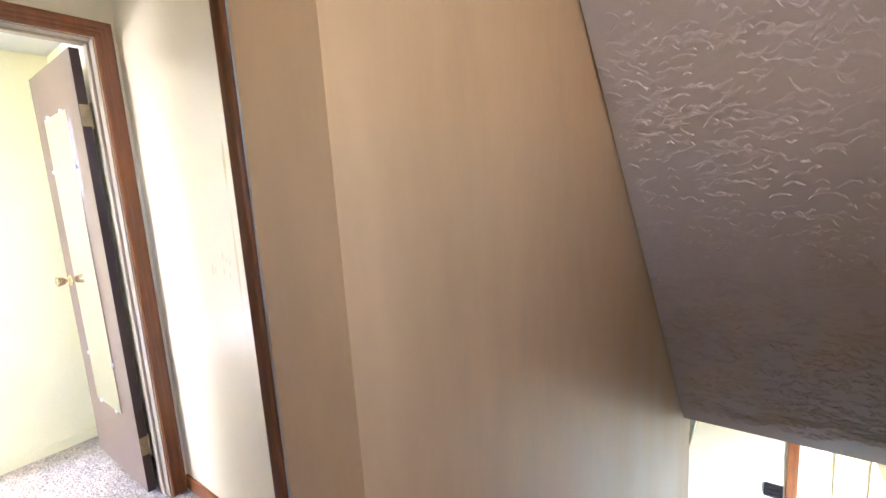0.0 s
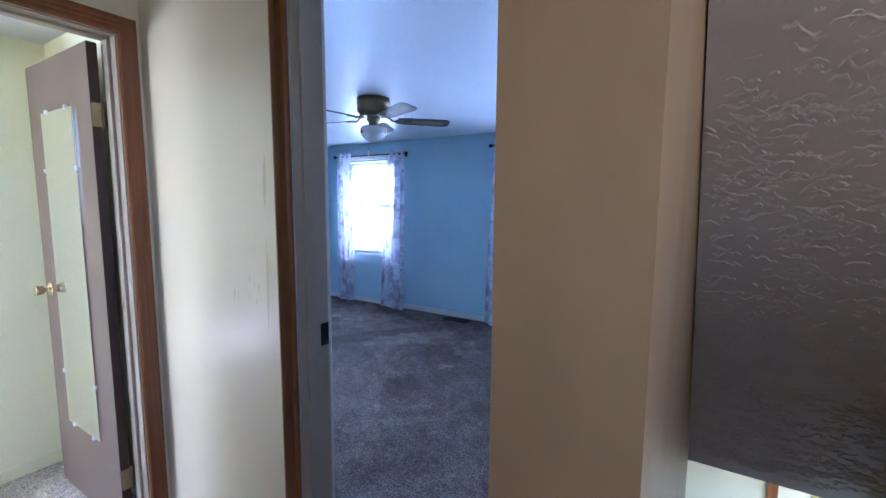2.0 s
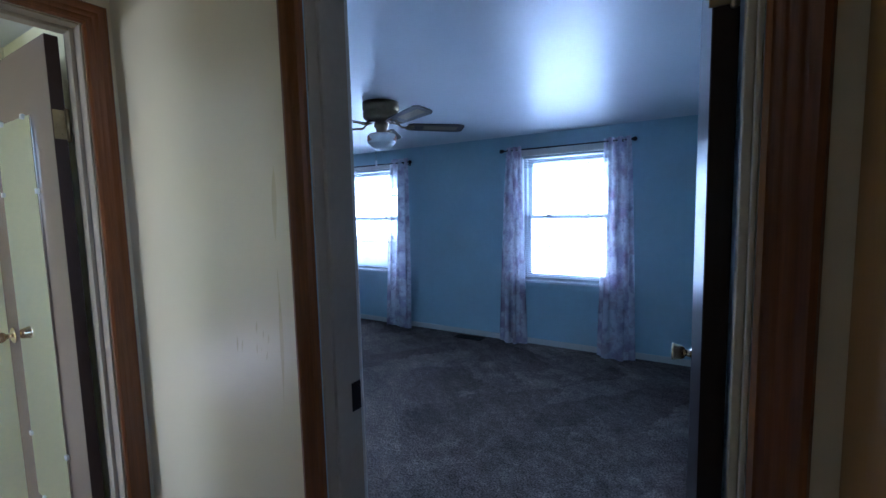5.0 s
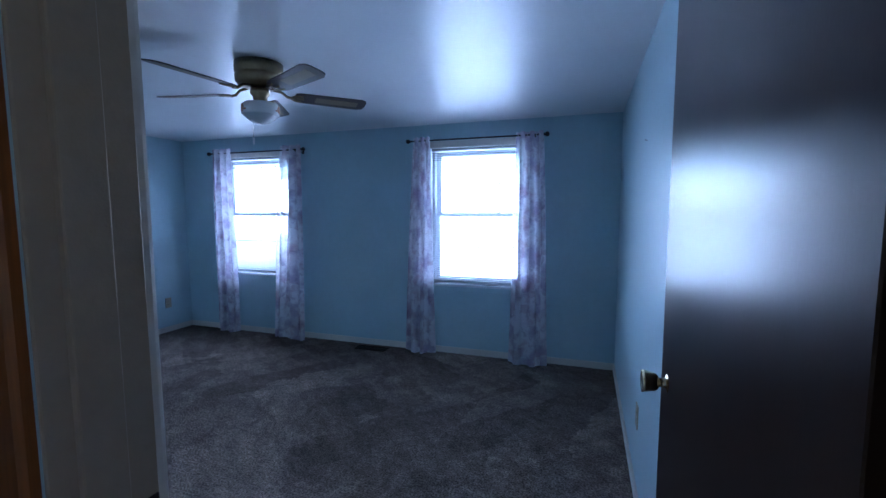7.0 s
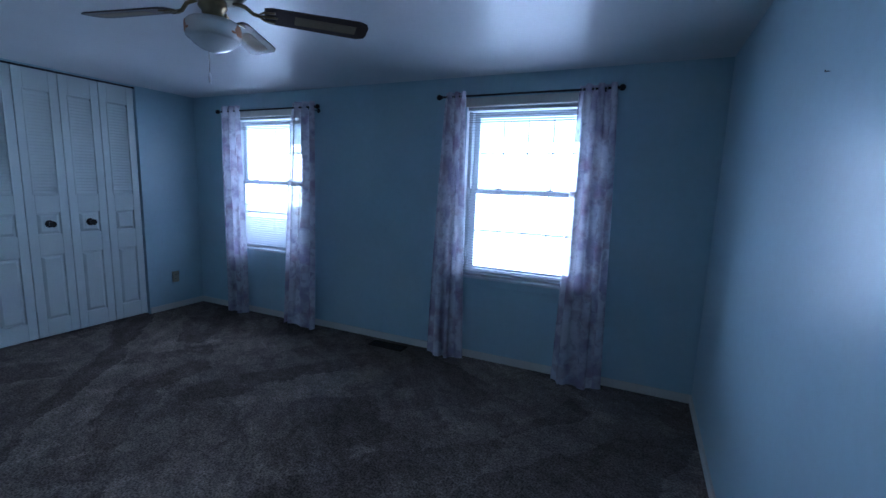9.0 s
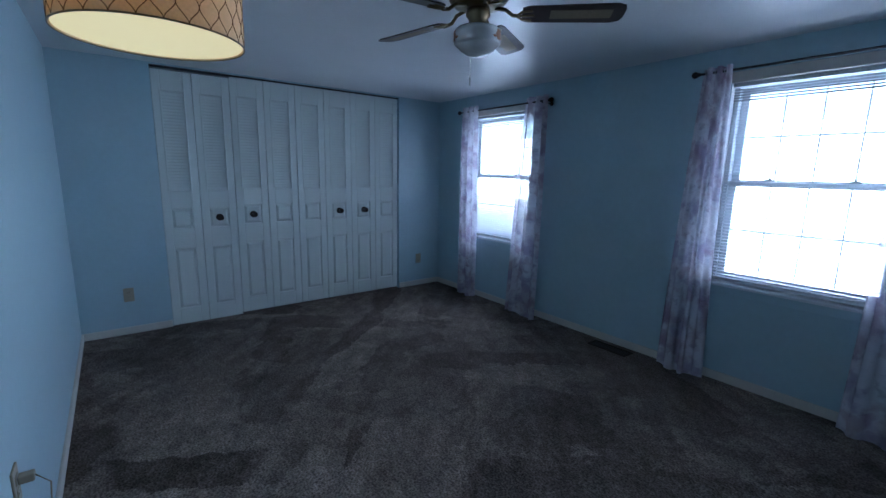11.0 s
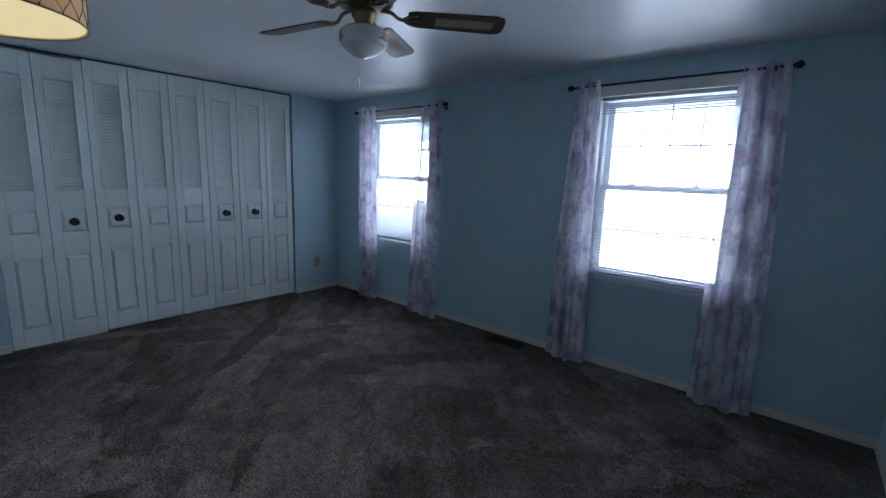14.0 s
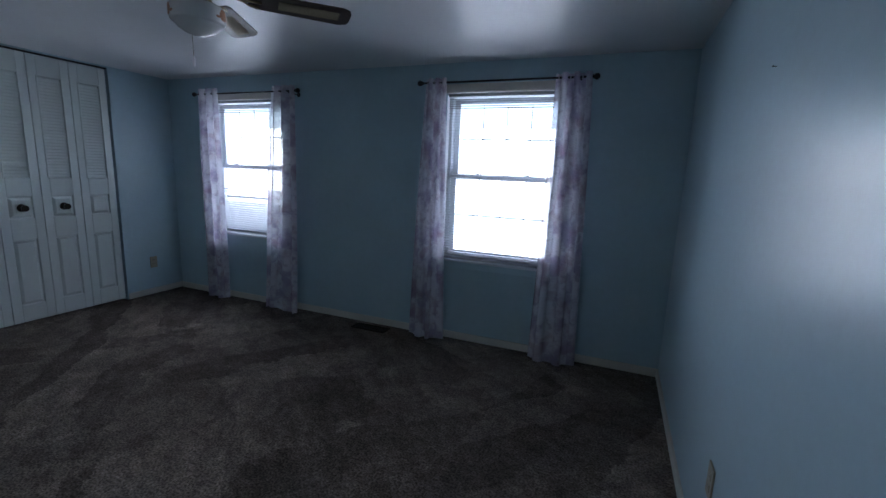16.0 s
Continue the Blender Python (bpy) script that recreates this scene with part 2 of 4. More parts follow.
def brushed_plaster(name, col):
    """Slap-brushed ceiling texture: short raised ridges left by a brush, lying mostly across the slope."""
    m = mat(name, col, 0.55, var=0.05, fine=0.03, bump=0)
    n, l = m.node_tree.nodes, m.node_tree.links
    tc = n.new("ShaderNodeTexCoord")
    warp = n.new("ShaderNodeTexNoise")
    warp.inputs["Scale"].default_value, warp.inputs["Detail"].default_value = 7, 2
    l.new(tc.outputs["Object"], warp.inputs["Vector"])
    add = n.new("ShaderNodeVectorMath")
    add.operation = "MULTIPLY_ADD"
    add.inputs[1].default_value = (0.12, 0.12, 0.12)
    l.new(warp.outputs["Color"], add.inputs[0])
    l.new(tc.outputs["Object"], add.inputs[2])
    mp = n.new("ShaderNodeMapping")
    mp.inputs["Scale"].default_value = (0.45, 1.0, 1.0)
    l.new(add.outputs[0], mp.inputs["Vector"])

    def chain(scale, lo, hi, gate_scale, gate_lo, gate_hi):
        t = n.new("ShaderNodeTexNoise")
        t.inputs["Scale"].default_value, t.inputs["Detail"].default_value = scale, 2
        l.new(mp.outputs[0], t.inputs["Vector"])
        a = n.new("ShaderNodeMath")
        a.operation = "SUBTRACT"
        a.inputs[1].default_value = 0.5
        l.new(t.outputs["Fac"], a.inputs[0])
        c = n.new("ShaderNodeMath")
        c.operation = "ABSOLUTE"
        l.new(a.outputs[0], c.inputs[0])
        r = n.new("ShaderNodeMapRange")
        r.interpolation_type = "SMOOTHSTEP"
        for i, v in zip((1, 2, 3, 4), (lo, hi, 1.0, 0.0)):
            r.inputs[i].default_value = v
        l.new(c.outputs[0], r.inputs[0])
        g = n.new("ShaderNodeTexNoise")
        g.inputs["Scale"].default_value, g.inputs["Detail"].default_value = gate_scale, 2
        l.new(add.outputs[0], g.inputs["Vector"])
        gr = n.new("ShaderNodeMapRange")
        gr.interpolation_type = "SMOOTHSTEP"
        gr.inputs[1].default_value, gr.inputs[2].default_value = gate_lo, gate_hi
        l.new(g.outputs["Fac"], gr.inputs[0])
        k = n.new("ShaderNodeMath")
        k.operation = "MULTIPLY"
        l.new(r.outputs[0], k.inputs[0])
        l.new(gr.outputs[0], k.inputs[1])
        return k.outputs[0]

    s = n.new("ShaderNodeMath")
    s.operation = "ADD"
    l.new(chain(34, 0.0, 0.05, 15, 0.5, 0.62), s.inputs[0])
    l.new(chain(60, 0.0, 0.06, 22, 0.5, 0.62), s.inputs[1])
    bp = n.new("ShaderNodeBump")
    bp.inputs["Strength"].default_value, bp.inputs["Distance"].default_value = 0.12, 0.003
    l.new(s.outputs[0], bp.inputs["Height"])
    l.new(bp.outputs[0], n["Principled BSDF"].inputs["Normal"])
    return m


BLUE = mat("blue_wall_paint", (0.408, 0.548, 0.606), 0.33, var=0.05, var_scale=2.6, fine=0.025, fine_scale=30, bump=0.14, bump_scale=110, spec=0.36, rough_var=0.16)
CREAM = mat("cream_wall_paint", (0.74, 0.65, 0.435), 0.28, var=0.02, var_scale=1.3, fine=0.015, fine_scale=7, bump=0.1, bump_scale=70, rough_var=0.0)
STAINED = mat("yellowed_old_paint", (0.70, 0.60, 0.36), 0.27, var=0.08, var_scale=9, fine=0.04, fine_scale=30, bump=0.1, bump_scale=70, rough_var=0.0)
TAN = mat("tan_wall_paint", (0.327, 0.184, 0.064), 0.42, spec=0.25, var=0.09, var_scale=3.5, fine=0.05, fine_scale=14, bump=0.14, bump_scale=60, rough_var=0.16, stretch=(1.6, 1.6, 0.5))
YELLOW = mat("pale_yellow_wall_paint", (0.86, 0.832, 0.575), 0.5, var=0.03, fine=0.02, bump=0.1)
WHITE_CEIL = mat("white_ceiling_paint", (0.72, 0.73, 0.74), 0.38, var=0.04, fine=0.02, bump=0.12, bump_scale=100)
TRIM = mat("off_white_trim_paint", (0.63, 0.615, 0.56), 0.4, var=0.06, fine=0.04)
# White paint with the doorway's shade put into a darker, warmer base colour.
JAMB = mat("shaded_white_jamb_paint", (0.40, 0.335, 0.24), 0.36, var=0.07, fine=0.04)
WHITE = mat("white_semigloss_paint", (0.80, 0.81, 0.82), 0.35, var=0.04, fine=0.02)
OAK = mat("stained_oak_trim", (0.205, 0.068, 0.0135), 0.3, var=0.2, var_scale=4, fine=0.2, fine_scale=24, stretch=(10, 10, 0.4), bump=0.1, bump_scale=40, coat=0.3)
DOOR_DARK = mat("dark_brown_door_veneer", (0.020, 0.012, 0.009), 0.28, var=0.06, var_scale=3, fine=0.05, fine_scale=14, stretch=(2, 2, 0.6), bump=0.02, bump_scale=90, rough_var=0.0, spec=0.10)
DOOR_TAUPE = mat("taupe_brown_door_paint", (0.155, 0.108, 0.078), 0.35, var=0.08, fine=0.08, fine_scale=40, stretch=(4, 4, 0.5))
BRASS = mat("polished_brass", (0.74, 0.63, 0.40), 0.24, 1.0, var=0.08, fine=0.05, bump=0)
HINGE = mat("dulled_brass", (0.36, 0.29, 0.16), 0.36, 1.0, var=0.2, var_scale=20, fine=0.1, bump=0)
ANTIQUE = mat("antique_brass", (0.22, 0.17, 0.10), 0.3, 1.0, var=0.15, fine=0.1, bump=0)
BLACK = mat("black_metal", (0.012, 0.011, 0.012), 0.4, 0.4, bump=0)
BRONZE = mat("dark_bronze", (0.02, 0.014, 0.012), 0.35, 0.6, bump=0)
PEWTER = mat("pewter", (0.36, 0.34, 0.37), 0.42, 0.8, bump=0)
WALNUT = mat("walnut_fan_blade", (0.035, 0.02, 0.014), 0.4, var=0.2, fine=0.2, stretch=(1, 12, 1))
CANE = mat("cane_inlay", (0.20, 0.16, 0.10), 0.6, var=0.1, fine=0.3, fine_scale=220)
MILK = mat("frosted_white_glass_shade", (0.66, 0.65, 0.64), 0.2, var=0.02, fine=0.01, bump=0)
BEIGE_PLASTIC = mat("almond_plastic", (0.37, 0.325, 0.235), 0.4, bump=0)
VENT_BROWN = mat("brown_enamel", (0.022, 0.015, 0.011), 0.7, 0.0, bump=0, spec=0.15)
# Near-black painted shade for the closet gap and register; also covers the hidden slabs.
DARK_VOID = mat("dark_shadow_track", (0.02, 0.02, 0.022), 0.7)
BLIND = mat("white_vinyl_blind", (0.46, 0.49, 0.52), 0.45, bump=0)
SASH = mat("white_vinyl_window", (0.66, 0.70, 0.74), 0.4)
CLOSET = mat("white_closet_door_paint", (0.64, 0.695, 0.675), 0.33, var=0.04, fine=0.02)
CARPET = carpet("grey_cut_pile_carpet", (0.076, 0.063, 0.053), (0.222, 0.183, 0.156), 0.33)
CARPET_BEIGE = carpet("beige_cut_pile_carpet", (0.36, 0.32, 0.28), (0.72, 0.66, 0.60), 0.08)
SHEER = sheer("floral_sheer_cloth")
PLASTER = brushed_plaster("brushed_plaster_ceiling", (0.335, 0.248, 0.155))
PANE = glass("window_glass")
MIRROR = mat("mirror_silver", (0.92, 0.94, 0.92), 0.015, 1.0, var=0.0, fine=0.0, bump=0, rough_var=0.0)
GRASS = mat("lawn", (0.10, 0.12, 0.07), 0.9, var=0.3, var_scale=0.2, fine=0.3, fine_scale=8, bump=0.3)
SHADE_GLOW = glowing("lit_diffuser", (1.0, 0.80, 0.36), 0.112)

# ---- mesh helpers ----


def box(bm, x0, x1, y0, y1, z0, z1, mi=0):
    v = [bm.verts.new(p) for p in ((x0, y0, z0), (x1, y0, z0), (x1, y1, z0), (x0, y1, z0), (x0, y0, z1), (x1, y0, z1), (x1, y1, z1), (x0, y1, z1))]
    fs = []
    for q in ((3, 2, 1, 0), (4, 5, 6, 7), (0, 1, 5, 4), (1, 2, 6, 5), (2, 3, 7, 6), (3, 0, 4, 7)):
        f = bm.faces.new([v[i] for i in q])
        f.material_index = mi
        fs.append(f)
    return v, fs


def rounded(bm, x0, x1, y0, y1, z0, z1, r=0.004, seg=2, mi=0):
    """A box with bevelled edges."""
    v, fs = box(bm, x0, x1, y0, y1, z0, z1, mi)
    edges = list({e for f in fs for e in f.edges})
    bmesh.ops.bevel(bm, geom=edges, offset=r, segments=seg, affect="EDGES", profile=0.5)


def lathe(bm, profile, at=(0, 0, 0), axis="z", n=28, mi=0):
    """A body of revolution from (radius, height) pairs."""
    rings = []
    for r, h in profile:
        ring = []
        for k in range(n):
            a = 2 * math.pi * k / n
            p = (r * math.cos(a), r * math.sin(a), h)
            if axis == "x":
                p = (p[2], p[0], p[1])
            elif axis == "y":
                p = (p[1], p[2], p[0])
            ring.append(bm.verts.new((p[0] + at[0], p[1] + at[1], p[2] + at[2])))
        rings.append(ring)
    for a, b in zip(rings, rings[1:]):
        for k in range(n):
            f = bm.faces.new((a[k], a[(k + 1) % n], b[(k + 1) % n], b[k]))
            f.smooth, f.material_index = True, mi
    for ring, flip in ((rings[0], True), (rings[-1], False)):
        f = bm.faces.new(ring[::-1] if flip else ring)
        f.material_index = mi


def tube(bm, points, r, n=8, mi=0):
    """A round bar along points."""
    pts = [Vector(p) for p in points]
    rings = []
    for i, p in enumerate(pts):
        d = (pts[min(i + 1, len(pts) - 1)] - pts[max(i - 1, 0)]).normalized()
        up = Vector((0, 0, 1)) if abs(d.z) < 0.9 else Vector((1, 0, 0))
        s = d.cross(up).normalized()
        u = s.cross(d)
        rings.append([bm.verts.new(p + r * (math.cos(2 * math.pi * k / n) * s + math.sin(2 * math.pi * k / n) * u)) for k in range(n)])
    for a, b in zip(rings, rings[1:]):
        for k in range(n):
            f = bm.faces.new((a[k], a[(k + 1) % n], b[(k + 1) % n], b[k]))
            f.smooth, f.material_index = True, mi
    bm.faces.new(rings[0][::-1])
    bm.faces.new(rings[-1])


def world_of(ob):
    m = Matrix()
    while ob:
        m = ob.matrix_basis @ m
        ob = ob.parent
    return m


def mesh_of(name, bm, mats):
    bmesh.ops.recalc_face_normals(bm, faces=bm.faces)
    me = bpy.data.meshes.new(name)
    bm.to_mesh(me)
    bm.free()
    for m in mats if isinstance(mats, (list, tuple)) else (mats,):
        me.materials.append(m)
    return me


def part(name, bm, mats, parent, label=""):
    """Links a bmesh, built in world coordinates, as one mesh under a thing or part."""
    bm.transform(world_of(parent).inverted())
    ob = new(name, mesh_of(name, bm, mats))
    ob.parent = parent
    return tagged(ob, label)


def thing(name, at, label, category, group=""):
    ob = new(name)
    ob.empty_display_size = 0.1
    ob.matrix_basis = pose(*at)
    return tagged(ob, label, category, group)


def structure(name, bm, mats, label, category):
    return tagged(new(name, mesh_of(name, bm, mats)), label, category, kind="structure")


def slab(bm, axis, c0, c1, u0, u1, z0, z1, holes=(), mi0=0, mi1=0, mie=0):
    """A wall across axis ('x' or 'y') from c0 to c1 with holes (u0, u1, z0, z1) right through it; mi0 and mi1 paint its two faces."""
    us = sorted({u0, u1, *(h[0] for h in holes), *(h[1] for h in holes)})
    zs = sorted({z0, z1, *(h[2] for h in holes), *(h[3] for h in holes)})

    def solid(i, k):
        if not (0 <= i < len(us) - 1 and 0 <= k < len(zs) - 1):
            return False
        u, z = (us[i] + us[i + 1]) / 2, (zs[k] + zs[k + 1]) / 2
        return not any(h[0] < u < h[1] and h[2] < z < h[3] for h in holes)

    def quad(pts, mi):
        vs = [bm.verts.new((c, u, z) if axis == "x" else (u, c, z)) for c, u, z in pts]
        bm.faces.new(vs).material_index = mi

    for i in range(len(us) - 1):
        for k in range(len(zs) - 1):
            if not solid(i, k):
                continue
            a, b, p, q = us[i], us[i + 1], zs[k], zs[k + 1]
            quad(((c0, a, p), (c0, b, p), (c0, b, q), (c0, a, q)), mi0)
            quad(((c1, a, p), (c1, b, p), (c1, b, q), (c1, a, q)), mi1)
            for di, dk, pts in ((-1, 0, ((c0, a, p), (c1, a, p), (c1, a, q), (c0, a, q))), (1, 0, ((c0, b, p), (c1, b, p), (c1, b, q), (c0, b, q))),
                                (0, -1, ((c0, a, p), (c1, a, p), (c1, b, p), (c0, b, p))), (0, 1, ((c0, a, q), (c1, a, q), (c1, b, q), (c0, b, q)))):
                if not solid(i + di, k + dk):
                    quad(pts, mie)
    bmesh.ops.remove_doubles(bm, verts=bm.verts, dist=1e-5)


# ---- large structure ----
XW, XE, YS, YN, ZC = -4.735, 0.085, 1.56, 5.085, 2.205
ZH = 2.33
HALL_Y, HALL_W = 1.435, -1.59
DOOR_L, DOOR_R, DOOR_H = -0.722, 0.084, 2.04
CLO_0, CLO_1 = 2.18, 4.505
WINDOWS = (("window_1", -3.715), ("window_2", -1.16))
W_HALF, W_Z0, W_Z1 = 0.455, 0.688, 1.985
D1_Y0, D1_Y1 = 0.67, 1.356

bm = bmesh.new()
slab(bm, "y", YN, YN + 0.16, XW - 0.6, XE + 0.222, -0.3, ZC + 0.2, [(c - W_HALF, c + W_HALF, W_Z0, W_Z1) for _, c in WINDOWS], mie=1)
structure("wall_north", bm, [BLUE, WHITE], "light blue painted wall with two windows", "wall")
bm = bmesh.new()
slab(bm, "x", XE, 0.305, YS, YN, -0.02, ZH + 0.1, mi0=0, mi1=1)
structure("wall_east", bm, [BLUE, TAN], "light blue semi-gloss painted bedroom wall", "wall")
bm = bmesh.new()
slab(bm, "x", XW - 0.12, XW, YS, YN, -0.02, ZC + 0.1, [(CLO_0, CLO_1, -0.02, ZC - 0.012)])
structure("wall_west", bm, BLUE, "light blue wall round the wide closet opening", "wall")
bm = bmesh.new()
slab(bm, "y", HALL_Y, YS, -5.2, HALL_W - 0.125, -0.02, ZC + 0.1, mi0=1, mi1=0)
structure("wall_south", bm, [BLUE, YELLOW], "light blue painted bedroom wall", "wall")
bm = bmesh.new()
slab(bm, "y", HALL_Y, YS, HALL_W - 0.125, 0.178, -0.02, ZH + 0.1, [(DOOR_L, DOOR_R, -0.02, DOOR_H)], mi0=1, mi1=0, mie=0)


def paint_run(bm, x, z0, z1, width, depth, seed):
    """A shallow dried run of old paint on the hall wall."""
    rnd = random.Random(seed)
    ph, rows, n = rnd.uniform(0, 6), [], 14
    for k in range(n + 1):
        v = k / n
        z = z1 + (z0 - z1) * v
        c = x + 0.0022 * math.sin(ph + 5 * v) - 0.012 * v
        t = math.sqrt(max(0.0, 1 - (2 * v - 1) ** 4)) * (0.7 + 0.3 * math.sin(2 * ph + 9 * v)) + 0.03
        rows.append([bm.verts.new((c + width * t * u, HALL_Y + 0.0004 - depth * t * d, z)) for u, d in ((-1, 0), (-0.6, 0.6), (0, 1), (0.6, 0.6), (1, 0))])
    for p, q in zip(rows, rows[1:]):
        for i in range(4):
            f = bm.faces.new((p[i], p[i + 1], q[i + 1], q[i]))
            f.smooth, f.material_index = True, 2


for run_x, run_0, run_1, run_w, run_d in ((-0.852, 0.93, 1.36, 0.009, 0.0012), (-0.847, 1.25, 1.62, 0.013, 0.0008), (-1.035, 1.06, 1.17, 0.006, 0.0007), (-1.012, 1.05, 1.15, 0.006, 0.0006),
                                          (-0.948, 1.09, 1.19, 0.006, 0.0007), (-0.925, 1.10, 1.17, 0.005, 0.0006), (-0.906, 1.08, 1.16, 0.006, 0.0007)):
    paint_run(bm, run_x, run_0, run_1, run_w, run_d, round(run_x * -1000))
structure("wall_hall", bm, [BLUE, CREAM, STAINED], "cream semi-gloss hall wall beside the bedroom door", "wall")
bm = bmesh.new()
slab(bm, "x", 0.178, 0.305, 0.925, YS, -0.02, ZH + 0.1)
structure("wall_stair_end", bm, TAN, "short tan painted wall at the head of the stairs", "wall")
bm = bmesh.new()
slab(bm, "x", HALL_W - 0.125, HALL_W, -0.95, HALL_Y, -0.02, ZH + 0.1, [(D1_Y0, D1_Y1, -0.02, DOOR_H)], mi0=1, mi1=0)
structure("wall_spare_room", bm, [CREAM, YELLOW], "cream hall wall with the spare room doorway", "wall")
bm = bmesh.new()
slab(bm, "y", -1.07, -0.95, HALL_W - 0.125, 1.4, -0.02, ZH + 0.1)
structure("wall_hall_south", bm, CREAM, "plain cream wall closing the hall", "wall")
bm = bmesh.new()
# Both openings are added so the unseen hall and downstairs lamps can shine in.
slab(bm, "x", 1.26, 1.4, -0.95, 5.5, -2.75, ZH + 0.1, [(3.4, 4.46, -1.95, -0.6), (-0.1, 0.7, 1.45, 2.25)])
structure("wall_stair_east", bm, CREAM, "plain cream wall along the stairs", "wall")

# the bedroom, closet and hall floors and ceilings
bm = bmesh.new()
box(bm, XW - 0.6, XE + 0.1, HALL_Y + 0.06, YN + 0.02, -0.25, 0.0)
structure("floor_bedroom", bm, CARPET, "grey cut pile carpet with vacuum strokes", "floor")
bm = bmesh.new()
box(bm, HALL_W - 0.06, 0.302, -1.0, HALL_Y + 0.06, -0.25, 0.0)
box(bm, 0.302, 1.3, -1.0, 0.95, -0.25, 0.0)
structure("floor_hall", bm, CARPET_BEIGE, "beige carpet on the upper hall", "floor")
bm = bmesh.new()
box(bm, -5.2, HALL_W - 0.06, -2.75, HALL_Y + 0.06, -0.25, 0.0)
structure("floor_spare_room", bm, CARPET_BEIGE, "beige cut pile carpet of the spare room", "floor")
bm = bmesh.new()
box(bm, XW - 0.6, XE + 0.1, YS - 0.06, YN + 0.02, ZC, ZC + 0.1)
structure("ceiling_bedroom", bm, WHITE_CEIL, "white semi-gloss bedroom ceiling", "ceiling")
bm = bmesh.new()
box(bm, -5.2, HALL_W - 0.06, -2.75, YS - 0.06, ZC, ZC + 0.1)
structure("ceiling_spare_room", bm, WHITE_CEIL, "white ceiling of the spare room", "ceiling")
bm = bmesh.new()
box(bm, HALL_W - 0.06, 1.4, -1.0, 0.95, ZH, ZH + 0.1)
box(bm, HALL_W - 0.06, 0.302, 0.95, YS - 0.06, ZH, ZH + 0.1)
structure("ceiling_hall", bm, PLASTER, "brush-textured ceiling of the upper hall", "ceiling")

# closet interior
bm = bmesh.new()
slab(bm, "x", XW - 0.66, XW - 0.6, YS, YN, -0.02, ZC + 0.1)
structure("wall_closet_back", bm, BLUE, "plain wall behind the closet doors", "wall")

# spare room shell: a closet block faces the door, the rest runs on to a window in the south
bm = bmesh.new()
slab(bm, "x", -2.72, -2.6, 0.70, HALL_Y, -0.02, ZC + 0.1)
structure("wall_spare_closet", bm, YELLOW, "pale yellow painted wall seen through the doorway", "wall")
bm = bmesh.new()
slab(bm, "y", 0.70, 0.82, -5.2, -2.72, -0.02, ZC + 0.1)
structure("wall_spare_return", bm, YELLOW, "pale yellow wall of the spare room", "wall")
bm = bmesh.new()
slab(bm, "x", -5.3, -5.2, -2.75, YS, -0.02, ZC + 0.1)
structure("wall_spare_west", bm, YELLOW, "pale yellow wall closing the spare room", "wall")
bm = bmesh.new()
slab(bm, "y", -2.75, -2.6, -5.2, HALL_W - 0.125, -0.02, ZC + 0.1, [(-4.5, -3.3, 0.8, 1.95)])
structure("wall_spare_south", bm, YELLOW, "pale yellow wall with a sunny window", "wall")
bm = bmesh.new()
slab(bm, "x", HALL_W - 0.125, HALL_W - 0.02, -2.6, -1.07, -0.02, ZC + 0.1)
structure("wall_spare_east", bm, YELLOW, "pale yellow wall closing the spare room", "wall")

# stairwell: a sloped textured ceiling runs down over the steps
S_Y0, S_Z0, S_Y1, S_Z1 = 0.9, 2.344, 3.08, 0.08
bm = bmesh.new()
pts = [(S_Y0, S_Z0), (S_Y1, S_Z1), (S_Y1 + 0.05, S_Z1 + 0.02), (S_Y1 + 0.05, S_Z1 + 0.25), (S_Y0, S_Z0 + 0.15)]
a = [bm.verts.new((0.3085, y, z)) for y, z in pts]
b = [bm.verts.new((1.26, y, z)) for y, z in pts]
bm.faces.new(a)
bm.faces.new(b[::-1])
for i in range(len(pts)):
    bm.faces.new((a[i], a[(i + 1) % len(pts)], b[(i + 1) % len(pts)], b[i]))
# brush slaps: fans of short raised ridges, lying mostly across the slope
rnd = random.Random(11)
run = Vector((0, S_Y1 - S_Y0, S_Z1 - S_Z0))
length = run.length
run.normalize()
out = Vector((0, run.z, -run.y))
for _ in range(900):
    cx, cs = rnd.uniform(0.33, 1.24), rnd.uniform(0.02, length - 0.15)
    lean, bow = rnd.gauss(0, 0.28), rnd.uniform(-1.5, 1.5)
    for k in range(rnd.randint(3, 7)):
        ln, h = rnd.uniform(0.014, 0.052), rnd.uniform(0.0026, 0.0062)
        w = h * rnd.uniform(0.8, 1.3)
        x0, s0 = cx + rnd.gauss(0, 0.03), cs + rnd.gauss(0, 0.022)
        a = lean + rnd.gauss(0, 0.24)
        ph, rows = rnd.uniform(0, 6), []
        for q in range(9):
            u = q / 8 - 0.5
            x = x0 + ln * u * math.cos(a)
            s = s0 + ln * u * math.sin(a) + bow * ln * u * u + 0.002 * math.sin(ph + 7 * u) + 0.001 * math.sin(3 * ph + 15 * u)
            x = min(max(x, 0.312), 1.255)
            s = min(max(s, 0.005), length - 0.01)
            t = math.sqrt(max(0.0, 1 - 4 * u * u)) * (0.75 + 0.25 * math.sin(ph * 2 + 16 * u)) + 0.03
            at = Vector((x, S_Y0, S_Z0)) + run * s
            rows.append([bm.verts.new(at + run * (w * t * c) + out * (h * t * o)) for c, o in ((-1.3, -0.15), (-0.45, 0.5), (0.05, 0.8), (0.4, 0.55), (0.65, -0.15))])
        for p, r in zip(rows, rows[1:]):
            for i in range(4):
                bm.faces.new((p[i], p[i + 1], r[i + 1], r[i])).smooth = True
